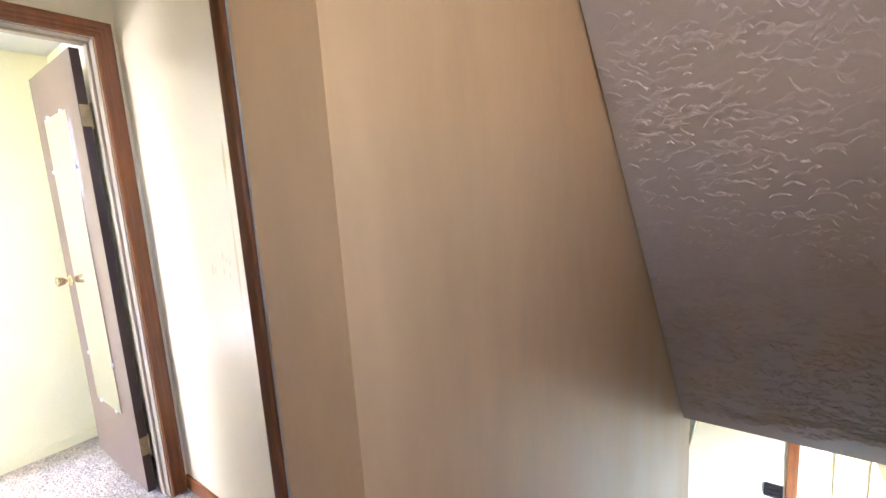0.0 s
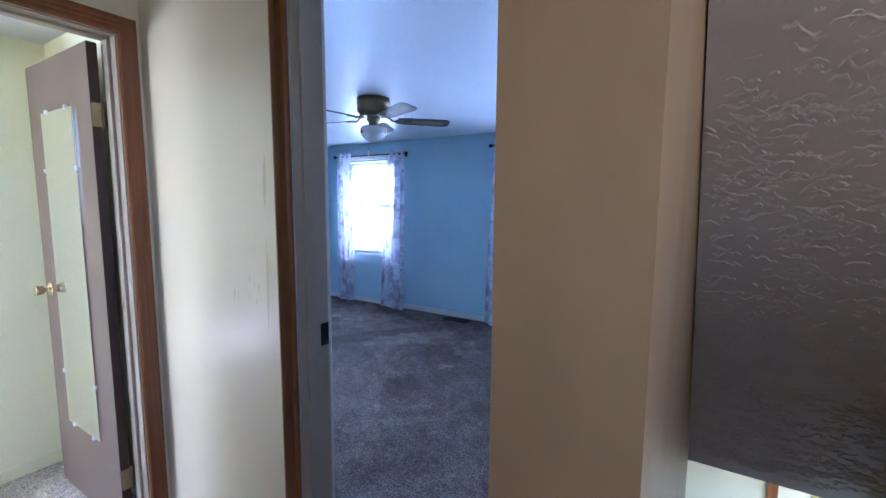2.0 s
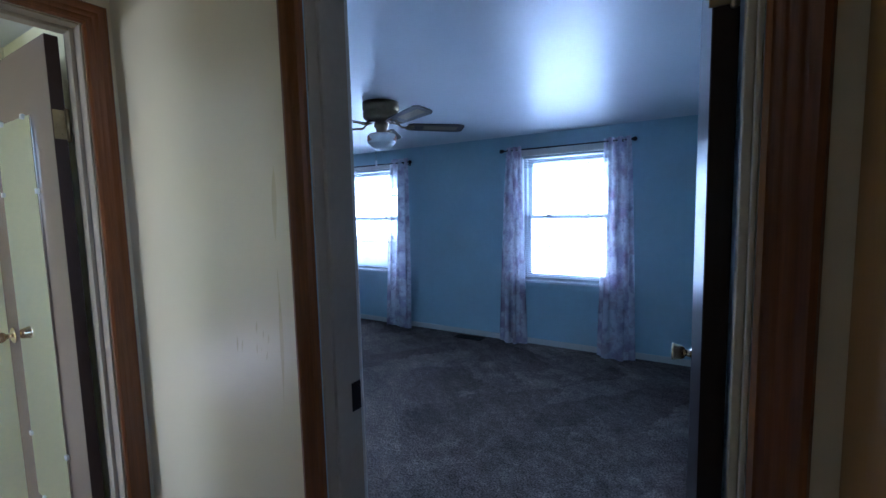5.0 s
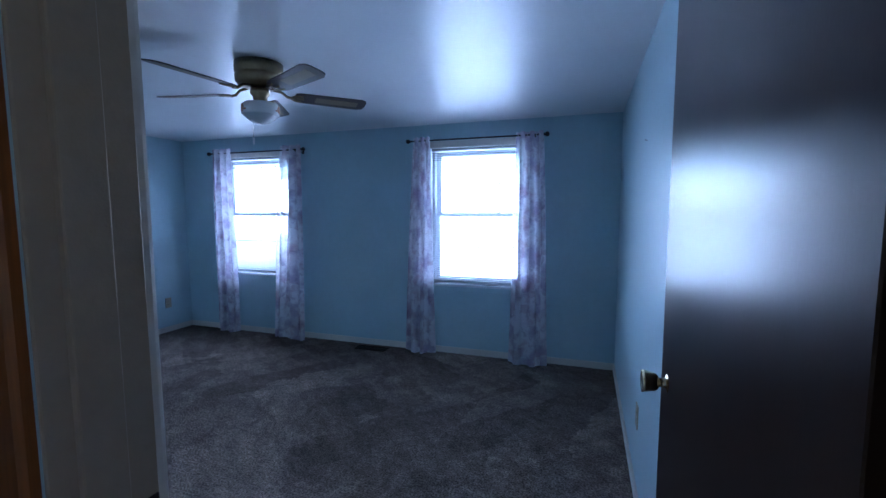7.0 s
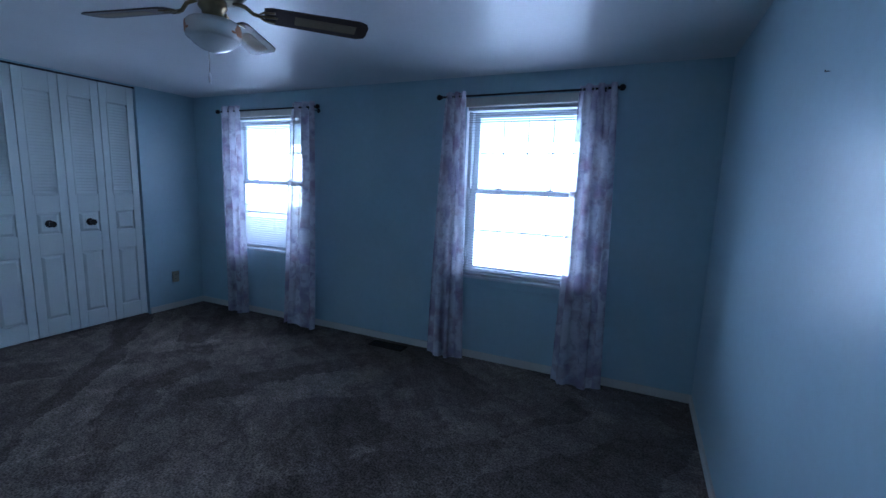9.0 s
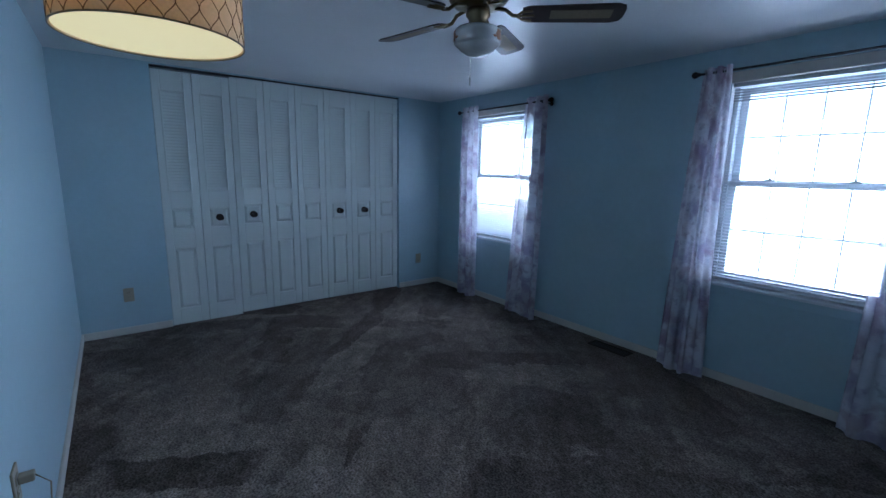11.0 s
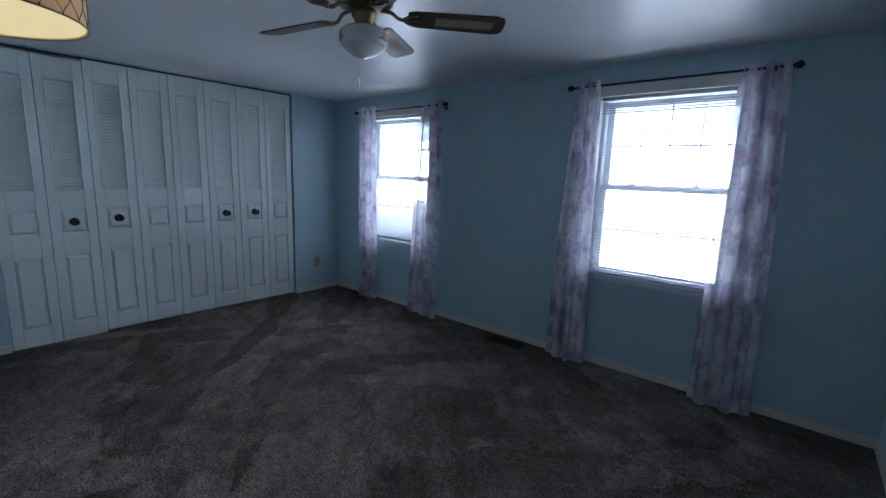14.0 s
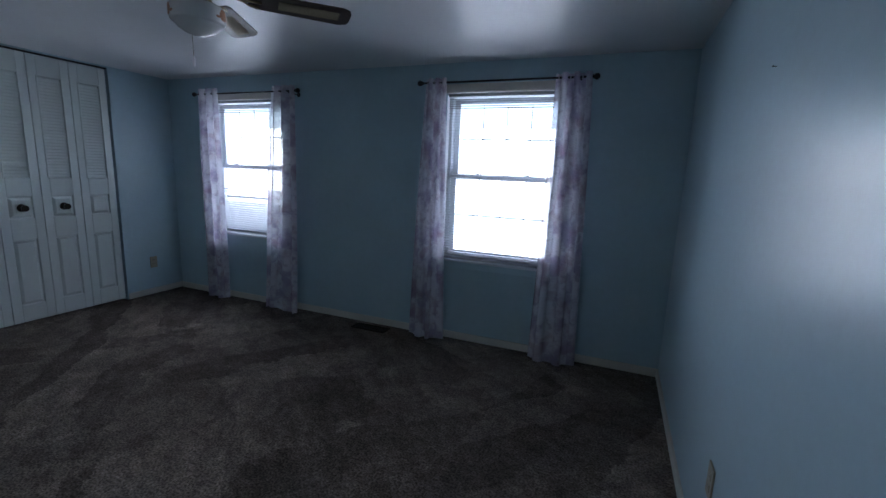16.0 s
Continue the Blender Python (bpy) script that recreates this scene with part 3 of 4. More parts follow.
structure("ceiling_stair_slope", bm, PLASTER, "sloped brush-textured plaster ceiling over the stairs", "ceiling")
bm = bmesh.new()
box(bm, 0.302, 1.26, S_Y1 + 0.05, 5.5, S_Z1 + 0.02, S_Z1 + 0.25)
structure("ceiling_downstairs", bm, WHITE_CEIL, "white ceiling at the foot of the stairs", "ceiling")
bm = bmesh.new()
for i in range(14):
    box(bm, 0.302, 1.26, 0.95 + 0.22 * i, 0.95 + 0.22 * (i + 1) + 0.02, -2.75, -0.18 * (i + 1))
structure("stairs", bm, CARPET_BEIGE, "beige carpeted steps going down", "stairs")
bm = bmesh.new()
slab(bm, "x", 0.18, 0.305, 0.95, 3.35, -2.75, -0.02)
structure("wall_stair_west", bm, TAN, "tan wall beside the descending stairs", "wall")
bm = bmesh.new()
slab(bm, "y", 4.5, 4.62, 0.302, 1.26, -2.75, S_Z1 + 0.02)
slab(bm, "y", 4.5, 4.62, -1.2, 0.302, -2.75, -0.3)
structure("wall_downstairs", bm, CREAM, "pale cream wall at the foot of the stairs", "wall")
bm = bmesh.new()
box(bm, -1.2, 1.4, 3.9, 5.5, -2.85, -2.75)
structure("floor_downstairs", bm, CARPET_BEIGE, "beige carpet at the foot of the stairs", "floor")
bm = bmesh.new()
box(bm, -1.2, 0.302, 3.35, 5.5, -0.3, -0.26)
slab(bm, "x", -1.3, -1.2, 3.2, 5.5, -2.75, -0.26)
slab(bm, "y", 3.23, 3.35, -1.2, 0.18, -2.75, -0.26)
structure("wall_downstairs_closing", bm, CREAM, "plain cream walls closing the lower room", "wall")

# unseen roof and gable slabs, added above the ceilings to stop sky light leaking
bm = bmesh.new()
box(bm, -5.5, 1.5, -2.9, 5.4, ZH + 0.22, ZH + 0.3)
structure("roof", bm, DARK_VOID, "unseen plain slab over the house, added to stop sky light leaks", "roof")
bm = bmesh.new()
box(bm, 0.31, 1.26, 5.3, 5.4, S_Z1 + 0.26, ZH + 0.2)
box(bm, 1.27, 1.4, -0.95, 5.4, ZH + 0.1, ZH + 0.22)
box(bm, -5.3, 1.4, 5.13, 5.24, ZC + 0.2, ZH + 0.22)
structure("sky_block", bm, DARK_VOID, "unseen plain slabs above the stairs, added to stop sky light leaks", "wall")

# ground outside
bm = bmesh.new()
box(bm, -400, 400, -400, 400, -3.3, -3.0)
structure("ground", bm, GRASS, "winter-dull lawn round the house", "ground")


def baseboard(name, x0, x1, y0, y1):
    bm = bmesh.new()
    rounded(bm, x0, x1, y0, y1, 0.0, 0.062, 0.004)
    return structure(name, bm, TRIM, "low off-white painted baseboard", "baseboard")


baseboard("baseboard", XW + 0.013, XE - 0.013, YN - 0.013, YN)
baseboard("baseboard", XE - 0.013, XE, YS + 0.06, YN)
baseboard("baseboard", XW, XW + 0.013, CLO_1 + 0.003, YN)
baseboard("baseboard", XW, XW + 0.013, YS, CLO_0 - 0.003)
baseboard("baseboard", XW + 0.013, DOOR_L - 0.08, YS, YS + 0.013)
bm = bmesh.new()
rounded(bm, -2.6, -2.588, 0.70, HALL_Y, 0.0, 0.062, 0.004)
structure("baseboard", bm, YELLOW, "low baseboard painted pale yellow", "baseboard")
bm = bmesh.new()
rounded(bm, HALL_W, DOOR_L - 0.066, HALL_Y - 0.013, HALL_Y, 0.0, 0.07, 0.004)
structure("baseboard", bm, OAK, "stained wood baseboard in the hall", "baseboard")
# corner post of the spare room closet
bm = bmesh.new()
rounded(bm, -2.73, -2.585, 0.675, 0.70, 0.0, 2.06, 0.004)
structure("trim", bm, WHITE, "white painted corner trim", "trim")


CASING = ((0.0, 0.0), (0.0, 0.010), (0.006, 0.016), (0.012, 0.007), (0.019, 0.017), (0.026, 0.008), (0.034, 0.019), (0.043, 0.009), (0.052, 0.020), (0.060, 0.018), (0.064, 0.012), (0.064, 0.0))


def casing(name, axis, face, out, u0, u1, top, label, material, z0=0.0, width=0.064):
    """Moulded trim round three sides of an opening, mitred at the head. out: +1 or -1, the way it stands off the wall."""
    bm = bmesh.new()
    k = width / 0.064
    rings = []
    for corner in range(4):
        ring = []
        for u, v in CASING:
            u *= k
            a = (u0 - u, u0 - u, u1 + u, u1 + u)[corner]
            z = (z0, top + u, top + u, z0)[corner]
            ring.append(bm.verts.new((face + out * v, a, z) if axis == "x" else (a, face + out * v, z)))
        rings.append(ring)
    for p, q in zip(rings, rings[1:]):
        for i in range(len(CASING) - 1):
            bm.faces.new((p[i], p[i + 1], q[i + 1], q[i])).smooth = 1 < i < len(CASING) - 4
    for ring in (rings[0], rings[-1]):
        bm.faces.new(ring)
    return structure(name, bm, material, label, "door trim")


def jambs(name, axis, c0, c1, u0, u1, top, stop, label):
    """The lining of a doorway, with a stop strip at depth stop."""
    bm = bmesh.new()
    t = 0.006

    def b(a0, a1, d0, d1, p0, p1):
        if axis == "y":
            rounded(bm, a0, a1, d0, d1, p0, p1, 0.0015, 1)
        else:
            rounded(bm, d0, d1, a0, a1, p0, p1, 0.0015, 1)

    b(u0, u0 + t, c0 + 0.002, c1 - 0.002, 0.0, top)
    b(u1 - t, u1, c0 + 0.002, c1 - 0.002, 0.0, top)
    b(u0 + t, u1 - t, c0 + 0.002, c1 - 0.002, top - t, top)
    s0, s1 = stop
    b(u0 + t, u0 + t + 0.011, s0, s1, 0.0, top - t)
    b(u1 - t - 0.011, u1 - t, s0, s1, 0.0, top - t)
    b(u0 + t + 0.011, u1 - t - 0.011, s0, s1, top - t - 0.011, top - t)
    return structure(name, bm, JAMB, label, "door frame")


casing("trim", "y", HALL_Y, -1, DOOR_L, DOOR_R, DOOR_H, "reeded stained oak casing round the bedroom door", OAK)
casing("trim", "y", YS, 1, DOOR_L, DOOR_R - 0.002, DOOR_H, "white casing on the bedroom side of the door", TRIM, width=0.014)
casing("trim", "x", HALL_W, 1, D1_Y0, D1_Y1, DOOR_H, "stained oak casing round the spare room door", OAK)
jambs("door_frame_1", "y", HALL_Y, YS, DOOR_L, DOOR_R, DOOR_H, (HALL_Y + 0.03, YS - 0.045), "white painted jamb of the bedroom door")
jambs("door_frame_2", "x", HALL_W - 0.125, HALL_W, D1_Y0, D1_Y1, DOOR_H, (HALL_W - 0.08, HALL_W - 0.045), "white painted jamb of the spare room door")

# ---- doors ----
KNOB = [(0.020, 0.0), (0.033, 0.001), (0.033, 0.004), (0.026, 0.009), (0.013, 0.012), (0.0105, 0.018), (0.0105, 0.026), (0.016, 0.029), (0.0205, 0.034),
        (0.0225, 0.044), (0.0255, 0.056), (0.0265, 0.061), (0.0255, 0.0635), (0.0225, 0.0625), (0.008, 0.0610)]


def knob(parent, at, axis, way, material=BRASS, k=1.0, label="polished brass round knob"):
    bm = bmesh.new()
    lathe(bm, [(r * k, way * h * k) for r, h in KNOB], at, axis, 24)
    return part("knob", bm, material, parent, label)


def hinge(parent, at, axis):
    bm = bmesh.new()
    x, y, z = at
    lathe(bm, [(0.003, -0.052), (0.006, -0.05), (0.006, 0.05), (0.003, 0.052)], at, "z", 10)
    if axis == "y":
        rounded(bm, x - 0.034, x, y - 0.0015, y + 0.0015, z - 0.045, z + 0.045, 0.001, 1)
    else:
        rounded(bm, x - 0.0015, x + 0.0015, y - 0.032, y, z - 0.045, z + 0.045, 0.001, 1)
    for dz in (-0.03, 0.0, 0.03):
        if axis == "x":
            lathe(bm, [(0.004, -0.003), (0.003, 0.003)], (x, y - 0.016, z + dz), "x", 8)
    return part("hinge", bm, ANTIQUE, parent, "antique brass butt hinge")


# bedroom door, standing open against the east wall
door = thing("bedroom_door", (0.06, 1.566, 0.0), "dark brown wooden door standing open against the blue wall", "door")
bm = bmesh.new()
rounded(bm, 0.016, 0.052, 1.572, 2.305, 0.012, 2.025, 0.002, 1)
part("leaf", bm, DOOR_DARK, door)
door.matrix_basis = pose(0.073, 1.566, 0.0, 0, 0, 2.0)
knob(door, (0.0155, 2.243, 1.0), "x", -1)
bm = bmesh.new()
rounded(bm, 0.022, 0.046, 2.304, 2.3065, 0.965, 1.025, 0.001, 1)
part("latch_plate", bm, BRASS, door)
for z in (0.25, 1.8):
    hinge(door, (0.058, 1.567, z), "y")
bm = bmesh.new()
rounded(bm, DOOR_L + 0.0055, DOOR_L + 0.009, YS - 0.046, YS - 0.004, 0.955, 1.03, 0.002, 1)
lathe(bm, [(0.004, 0.0), (0.003, 0.002)], (DOOR_L + 0.009, YS - 0.012, 1.015), "x", 8)
lathe(bm, [(0.004, 0.0), (0.003, 0.002)], (DOOR_L + 0.009, YS - 0.012, 0.97), "x", 8)
tagged(new("strike_plate", mesh_of("strike_plate", bm, BRONZE)), "dark bronze strike plate on the door jamb", "strike plate")

# spare room door, standing open with a mirror on its face
door = thing("spare_room_door", (-1.712, 1.336, 0.0), "taupe brown flush door standing open into the yellow room", "door")
bm = bmesh.new()
rounded(bm, -2.385, -1.70, 1.297, 1.332, 0.012, 2.02, 0.002, 1)
part("leaf", bm, DOOR_TAUPE, door)
bm = bmesh.new()
rounded(bm, -1.7005, -1.6992, 1.2975, 1.3315, 0.014, 2.018, 0.0004, 1)
part("edge_band", bm, mat("dark_stained_edge", (0.045, 0.020, 0.012), 0.4, var=0.15, fine=0.2, stretch=(8, 8, 0.5)), door, "dark stained hinge edge")
knob(door, (-2.305, 1.296, 1.0), "y", -1, k=0.95)
knob(door, (-2.305, 1.333, 1.0), "y", 1, k=0.95)
bm = bmesh.new()
rounded(bm, -2.387, -2.3845, 1.303, 1.327, 0.97, 1.03, 0.001, 1)
part("latch_plate", bm, BRASS, door)
for z in (0.245, 1.75):
    bm = bmesh.new()
    rounded(bm, -1.701, -1.698, 1.299, 1.331, z - 0.045, z + 0.045, 0.001, 1)
    lathe(bm, [(0.003, -0.052), (0.006, -0.05), (0.006, 0.05), (0.003, 0.052)], (-1.697, 1.335, z), "z", 10)
    for dz in (-0.028, 0.0, 0.028):
        lathe(bm, [(0.0045, -0.002), (0.003, 0.003)], (-1.698, 1.314 + (0.006 if dz else -0.006), z + dz), "x", 8)
    part("hinge", bm, HINGE, door, "brass butt hinge")
mirror = thing("door_mirror", (-2.03, 1.295, 0.37), "tall frameless mirror clipped to the brown door", "mirror")
bm = bmesh.new()
rounded(bm, -2.215, -1.865, 1.29, 1.296, 0.37, 1.80, 0.0015, 1)
part("glass", bm, MIRROR, mirror)
for x, z in ((-2.15, 1.80), (-1.93, 1.80), (-2.15, 0.37), (-1.93, 0.37), (-2.215, 1.55), (-1.865, 1.55), (-2.215, 0.62), (-1.865, 0.62)):
    bm = bmesh.new()
    rounded(bm, x - 0.009, x + 0.009, 1.285, 1.296, z - 0.009, z + 0.009, 0.003, 2)
    part("clip", bm, WHITE, mirror, "clear plastic mirror clip")

# ---- windows ----


def window(name, c):
    """A double-hung window with a grid in each sash, a sill and an apron."""
    root = tagged(new(name), "white double-hung window with a grid, blown bright by daylight", "window", kind="structure")
    root.matrix_basis = pose(c, YN, W_Z0)
    x0, x1 = c - W_HALF, c + W_HALF
    bm = bmesh.new()
    for a0, a1, z0, z1 in ((x0, x0 + 0.03, W_Z0, W_Z1), (x1 - 0.03, x1, W_Z0, W_Z1), (x0 + 0.03, x1 - 0.03, W_Z1 - 0.03, W_Z1), (x0 + 0.03, x1 - 0.03, W_Z0, W_Z0 + 0.02)):
        rounded(bm, a0, a1, YN + 0.055, YN + 0.158, z0, z1, 0.003, 1)
    part("window_frame", bm, SASH, root)
    mid = 1.345
    for sash, z0, z1, y0 in (("lower_sash", W_Z0 + 0.02, mid + 0.02, YN + 0.065), ("upper_sash", mid - 0.015, W_Z1 - 0.03, YN + 0.105)):
        bm = bmesh.new()
        s0, s1, w = x0 + 0.03, x1 - 0.03, 0.045
        for a0, a1, b0, b1 in ((s0, s0 + w, z0, z1), (s1 - w, s1, z0, z1), (s0 + w, s1 - w, z0, z0 + w), (s0 + w, s1 - w, z1 - 0.035, z1)):
            rounded(bm, a0, a1, y0, y0 + 0.035, b0, b1, 0.003, 1)
        ob = part(sash, bm, SASH, root)
        bm = bmesh.new()
        box(bm, s0 + w - 0.004, s1 - w + 0.004, y0 + 0.014, y0 + 0.018, z0 + w - 0.004, z1 - 0.031)
        pane = part("pane", bm, PANE, ob, "clear window glass")
        pane.visible_shadow = False
        bm = bmesh.new()
        g0, g1, h0, h1 = s0 + w, s1 - w, z0 + w, z1 - 0.035
        for i in (1, 2, 3):
            u = g0 + (g1 - g0) * i / 4
            box(bm, u - 0.005, u + 0.005, y0 + 0.020, y0 + 0.026, h0, h1)
        zc = (h0 + h1) / 2
        box(bm, g0, g1, y0 + 0.0265, y0 + 0.032, zc - 0.0075, zc + 0.0075)
        part("grille", bm, SASH, ob, "white window grille bars")
    for u in (c - 0.2, c + 0.2):
        bm = bmesh.new()
        rounded(bm, u - 0.028, u + 0.028, YN + 0.062, YN + 0.09, mid + 0.0205, mid + 0.034, 0.004, 2)
        lathe(bm, [(0.010, 0.0), (0.010, 0.010), (0.006, 0.013)], (u, YN + 0.075, mid + 0.034), "z", 12)
        part("sash_lock", bm, SASH, root, "white cam sash lock")
    bm = bmesh.new()
    rounded(bm, x0 - 0.05, x1 + 0.05, YN - 0.032, YN + 0.055, W_Z0 - 0.022, W_Z0, 0.006, 2)
    part("window_sill", bm, SASH, root)
    bm = bmesh.new()
    rounded(bm, x0 - 0.03, x1 + 0.03, YN - 0.013, YN, W_Z0 - 0.075, W_Z0 - 0.024, 0.004, 2)
    part("apron", bm, BLUE, root)
    bm = bmesh.new()
    rounded(bm, x0 - 0.012, x1 + 0.012, YN - 0.022, YN, W_Z1 - 0.002, W_Z1 + 0.062, 0.004, 2)
    part("head_casing", bm, TRIM, root)
    return root


def slat_mesh(name, degrees, reach):
    """One thin bowed vinyl slat, tilted about its length."""
    bm = bmesh.new()
    tilt, half = radians(degrees), W_HALF - 0.010
    rows = []
    for s in (-1, -0.35, 0.35, 1):
        d, lift = s * reach, 0.0016 * (1 - s * s)
        rows.append((d * math.cos(tilt), d * math.sin(tilt) + lift))
    top = [[bm.verts.new((x, yy, zz + 0.0003)) for x in (-half, half)] for yy, zz in rows]
    low = [[bm.verts.new((x, yy, zz - 0.0003)) for x in (-half, half)] for yy, zz in rows]
    for i in range(3):
        bm.faces.new((top[i][0], top[i][1], top[i + 1][1], top[i + 1][0]))
        bm.faces.new((low[i][0], low[i + 1][0], low[i + 1][1], low[i][1]))
    bm.faces.new((top[0][0], low[0][0], low[0][1], top[0][1]))
    bm.faces.new((top[3][0], top[3][1], low[3][1], low[3][0]))
    return mesh_of(name, bm, BLIND)


def blind(c, bottom, open_to, label):
    """A lowered mini blind; slats lie flat down to open_to and tilt closed below it."""
    root = thing("mini_blind", (c, YN + 0.02, W_Z1), label, "blind", "mini blinds")
    x0, x1, y = c - W_HALF + 0.006, c + W_HALF - 0.006, YN + 0.026
    bm = bmesh.new()
    rounded(bm, x0, x1, y - 0.014, y + 0.014, W_Z1 - 0.028, W_Z1 - 0.002, 0.002, 1)
    part("headrail", bm, BLIND, root)
    z = W_Z1 - 0.045
    flat, half, tilted, gathered = slat_mesh("slat", 3, 0.0125), slat_mesh("slat", 32, 0.0122), slat_mesh("slat", 46, 0.0122), slat_mesh("slat", -62, 0.0052)
    while z > bottom + 0.015:
        stack = z > W_Z1 - 0.115
        ob = new("slat", gathered if stack else flat if z > open_to else half if z > open_to - 0.13 else tilted)
        ob.parent = root
        ob.matrix_basis = world_of(root).inverted() @ pose(c, y, z)
        z -= 0.0165 if stack else 0.0215
    bm = bmesh.new()
    rounded(bm, x0 + 0.003, x1 - 0.003, y - 0.011, y + 0.011, bottom - 0.004, bottom + 0.010, 0.003, 2)
    part("bottom_rail", bm, BLIND, root)
    for u in (c - 0.3, c + 0.3):
        bm = bmesh.new()
        tube(bm, [(u, y - 0.013, W_Z1 - 0.02), (u, y - 0.013, bottom)], 0.0007, 5)
        part("cord", bm, BLIND, root)
    return root


def curtain(c, x0, x1, b0, b1, drop, seed, label):
    """A grommet curtain panel: waves between x0 and x1 at the rod, b0 and b1 at the hem."""
    rnd = random.Random(seed)
    root = thing("curtain", (c, ROD_Y, ROD_Z), label, "curtain", "sheer curtains")
    bm = bmesh.new()
    uv = bm.loops.layers.uv.new("cloth")
    nu, nv, waves = 84, 44, 3
    ph, ph2 = rnd.uniform(0, 6), rnd.uniform(0, 6)
    top, low = ROD_Z + 0.03, drop
    grid = []
    for j in range(nv + 1):
        v = j / nv
        row = []
        for i in range(nu + 1):
            u = i / nu
            a, b = x0 + (b0 - x0) * v ** 0.8, x1 + (b1 - x1) * v ** 0.8
            wave = math.sin(2 * math.pi * waves * u)
            soft = wave * (1 - 0.45 * v) + v * 0.5 * math.sin(2 * math.pi * (waves * 0.62) * u + ph + 1.2 * v)
            x = a + (b - a) * u + 0.012 * v * math.sin(9 * u + ph2 + 2 * v) + 0.006 * math.cos(2 * math.pi * waves * u * 2 + ph)
            y = ROD_Y + 0.031 * soft + 0.010 * v * math.sin(4 * v + ph2)
            row.append((bm.verts.new((x, y, top + (low - top) * v + 0.012 * v * math.sin(7 * u + ph) * (v > 0.95))), u, v))
        grid.append(row)
    for j in range(nv):
        for i in range(nu):
            four = (grid[j][i], grid[j][i + 1], grid[j + 1][i + 1], grid[j + 1][i])
            f = bm.faces.new([q[0] for q in four])
            f.smooth = True
            for loop, q in zip(f.loops, four):
                loop[uv].uv = (q[1] * 0.5 + seed * 0.37, q[2] * 2.0 + seed * 0.21)
    part("cloth", bm, SHEER, root)
    for k in range(waves * 2):
        u = (k + 0.5) / (waves * 2)
        x = x0 + (x1 - x0) * u
        bm = bmesh.new()
        n = 16
        ring = []
        for a in range(n):
            t = 2 * math.pi * a / n
            ring.append([bm.verts.new((x + 0.004 * math.cos(p), ROD_Y + (0.013 + 0.003 * math.sin(p)) * math.cos(t), ROD_Z + (0.013 + 0.003 * math.sin(p)) * math.sin(t))) for p in (0, 1.57, 3.14, 4.71)])
        for a in range(n):
            for q in range(4):
                bm.faces.new((ring[a][q], ring[a][(q + 1) % 4], ring[(a + 1) % n][(q + 1) % 4], ring[(a + 1) % n][q]))
        part("grommet", bm, PEWTER, root, "pewter metal grommet")
    return root


ROD_Y, ROD_Z = 4.95, 2.038


def rod(x0, x1, z):
    root = thing("curtain_rod", ((x0 + x1) / 2, ROD_Y, z), "thin black metal curtain rod with ball finials", "curtain rod", "curtain rods")
    bm = bmesh.new()
    tube(bm, [(x0 + 0.02, ROD_Y, z), (x1 - 0.02, ROD_Y, z)], 0.0075, 12)
    part("pole", bm, BLACK, root)
    for x, s in ((x0, -1), (x1, 1)):
        bm = bmesh.new()
        lathe(bm, [(0.008, -0.03), (0.013, -0.026), (0.013, -0.022), (0.010, -0.02)] + [(0.021 * math.sin(t), -0.021 * math.cos(t)) for t in np.linspace(0.5, 2.9, 9)], (x + 0.0 * s, ROD_Y, z), "x", 18)
        if s < 0:
            bmesh.ops.rotate(bm, verts=bm.verts, cent=(x, ROD_Y, z), matrix=Matrix.Rotation(math.pi, 3, "Z"))
        part("finial", bm, BLACK, root)
        bm = bmesh.new()
        xb = x - s * 0.10
        tube(bm, [(xb, YN - 0.004, z - 0.012), (xb, ROD_Y, z - 0.014)], 0.005, 8)
        lathe(bm, [(0.018, -0.004), (0.018, 0.0), (0.012, 0.003)][::-1], (xb, YN - 0.002, z - 0.012), "y", 14)
        tube(bm, [(xb, ROD_Y + 0.011, z - 0.012), (xb, ROD_Y, z - 0.014), (xb, ROD_Y - 0.011, z - 0.004)], 0.004, 8)
        part("bracket", bm, BLACK, root)


for name, c in WINDOWS:
    window(name, c)
blind(-3.715, 0.712, 1.13, "white mini blind lowered over the window, lower slats tilted")
blind(-1.16, 0.712, 0.0, "white mini blind lowered over the window, slats open")
rod(-4.20, -2.955, 2.022)
rod(-1.79, -0.515, ROD_Z)
FLORAL = "sheer white curtain panel printed with mauve and rose flowers"
curtain(-4.02, -4.15, -3.90, -4.20, -3.88, 0.02, 1, FLORAL)
curtain(-3.10, -3.24, -2.99, -3.42, -3.0, 0.012, 2, FLORAL)
curtain(-1.65, -1.735, -1.575, -1.83, -1.54, 0.015, 3, FLORAL)
curtain(-0.66, -0.775, -0.545, -0.83, -0.47, 0.012, 4, FLORAL)

# ---- closet doors ----
LEAF_W = (CLO_1 - 0.014 - CLO_0) / 8


bm = bmesh.new()
prof = ((-0.019, 0.0225), (-0.0055, 0.0), (-0.0045, 0.0028), (-0.0055, 0.0062), (-0.019, 0.0287))
ends = [[bm.verts.new((q[0], s * (LEAF_W / 2 - 0.0018 - 0.059), q[1])) for q in prof] for s in (-1, 1)]
bm.faces.new(ends[0])
bm.faces.new(ends[1][::-1])
for i in range(5):
    bm.faces.new((ends[0][i], ends[0][(i + 1) % 5], ends[1][(i + 1) % 5], ends[1][i]))
LOUVRE = mesh_of("louvre", bm, CLOSET)


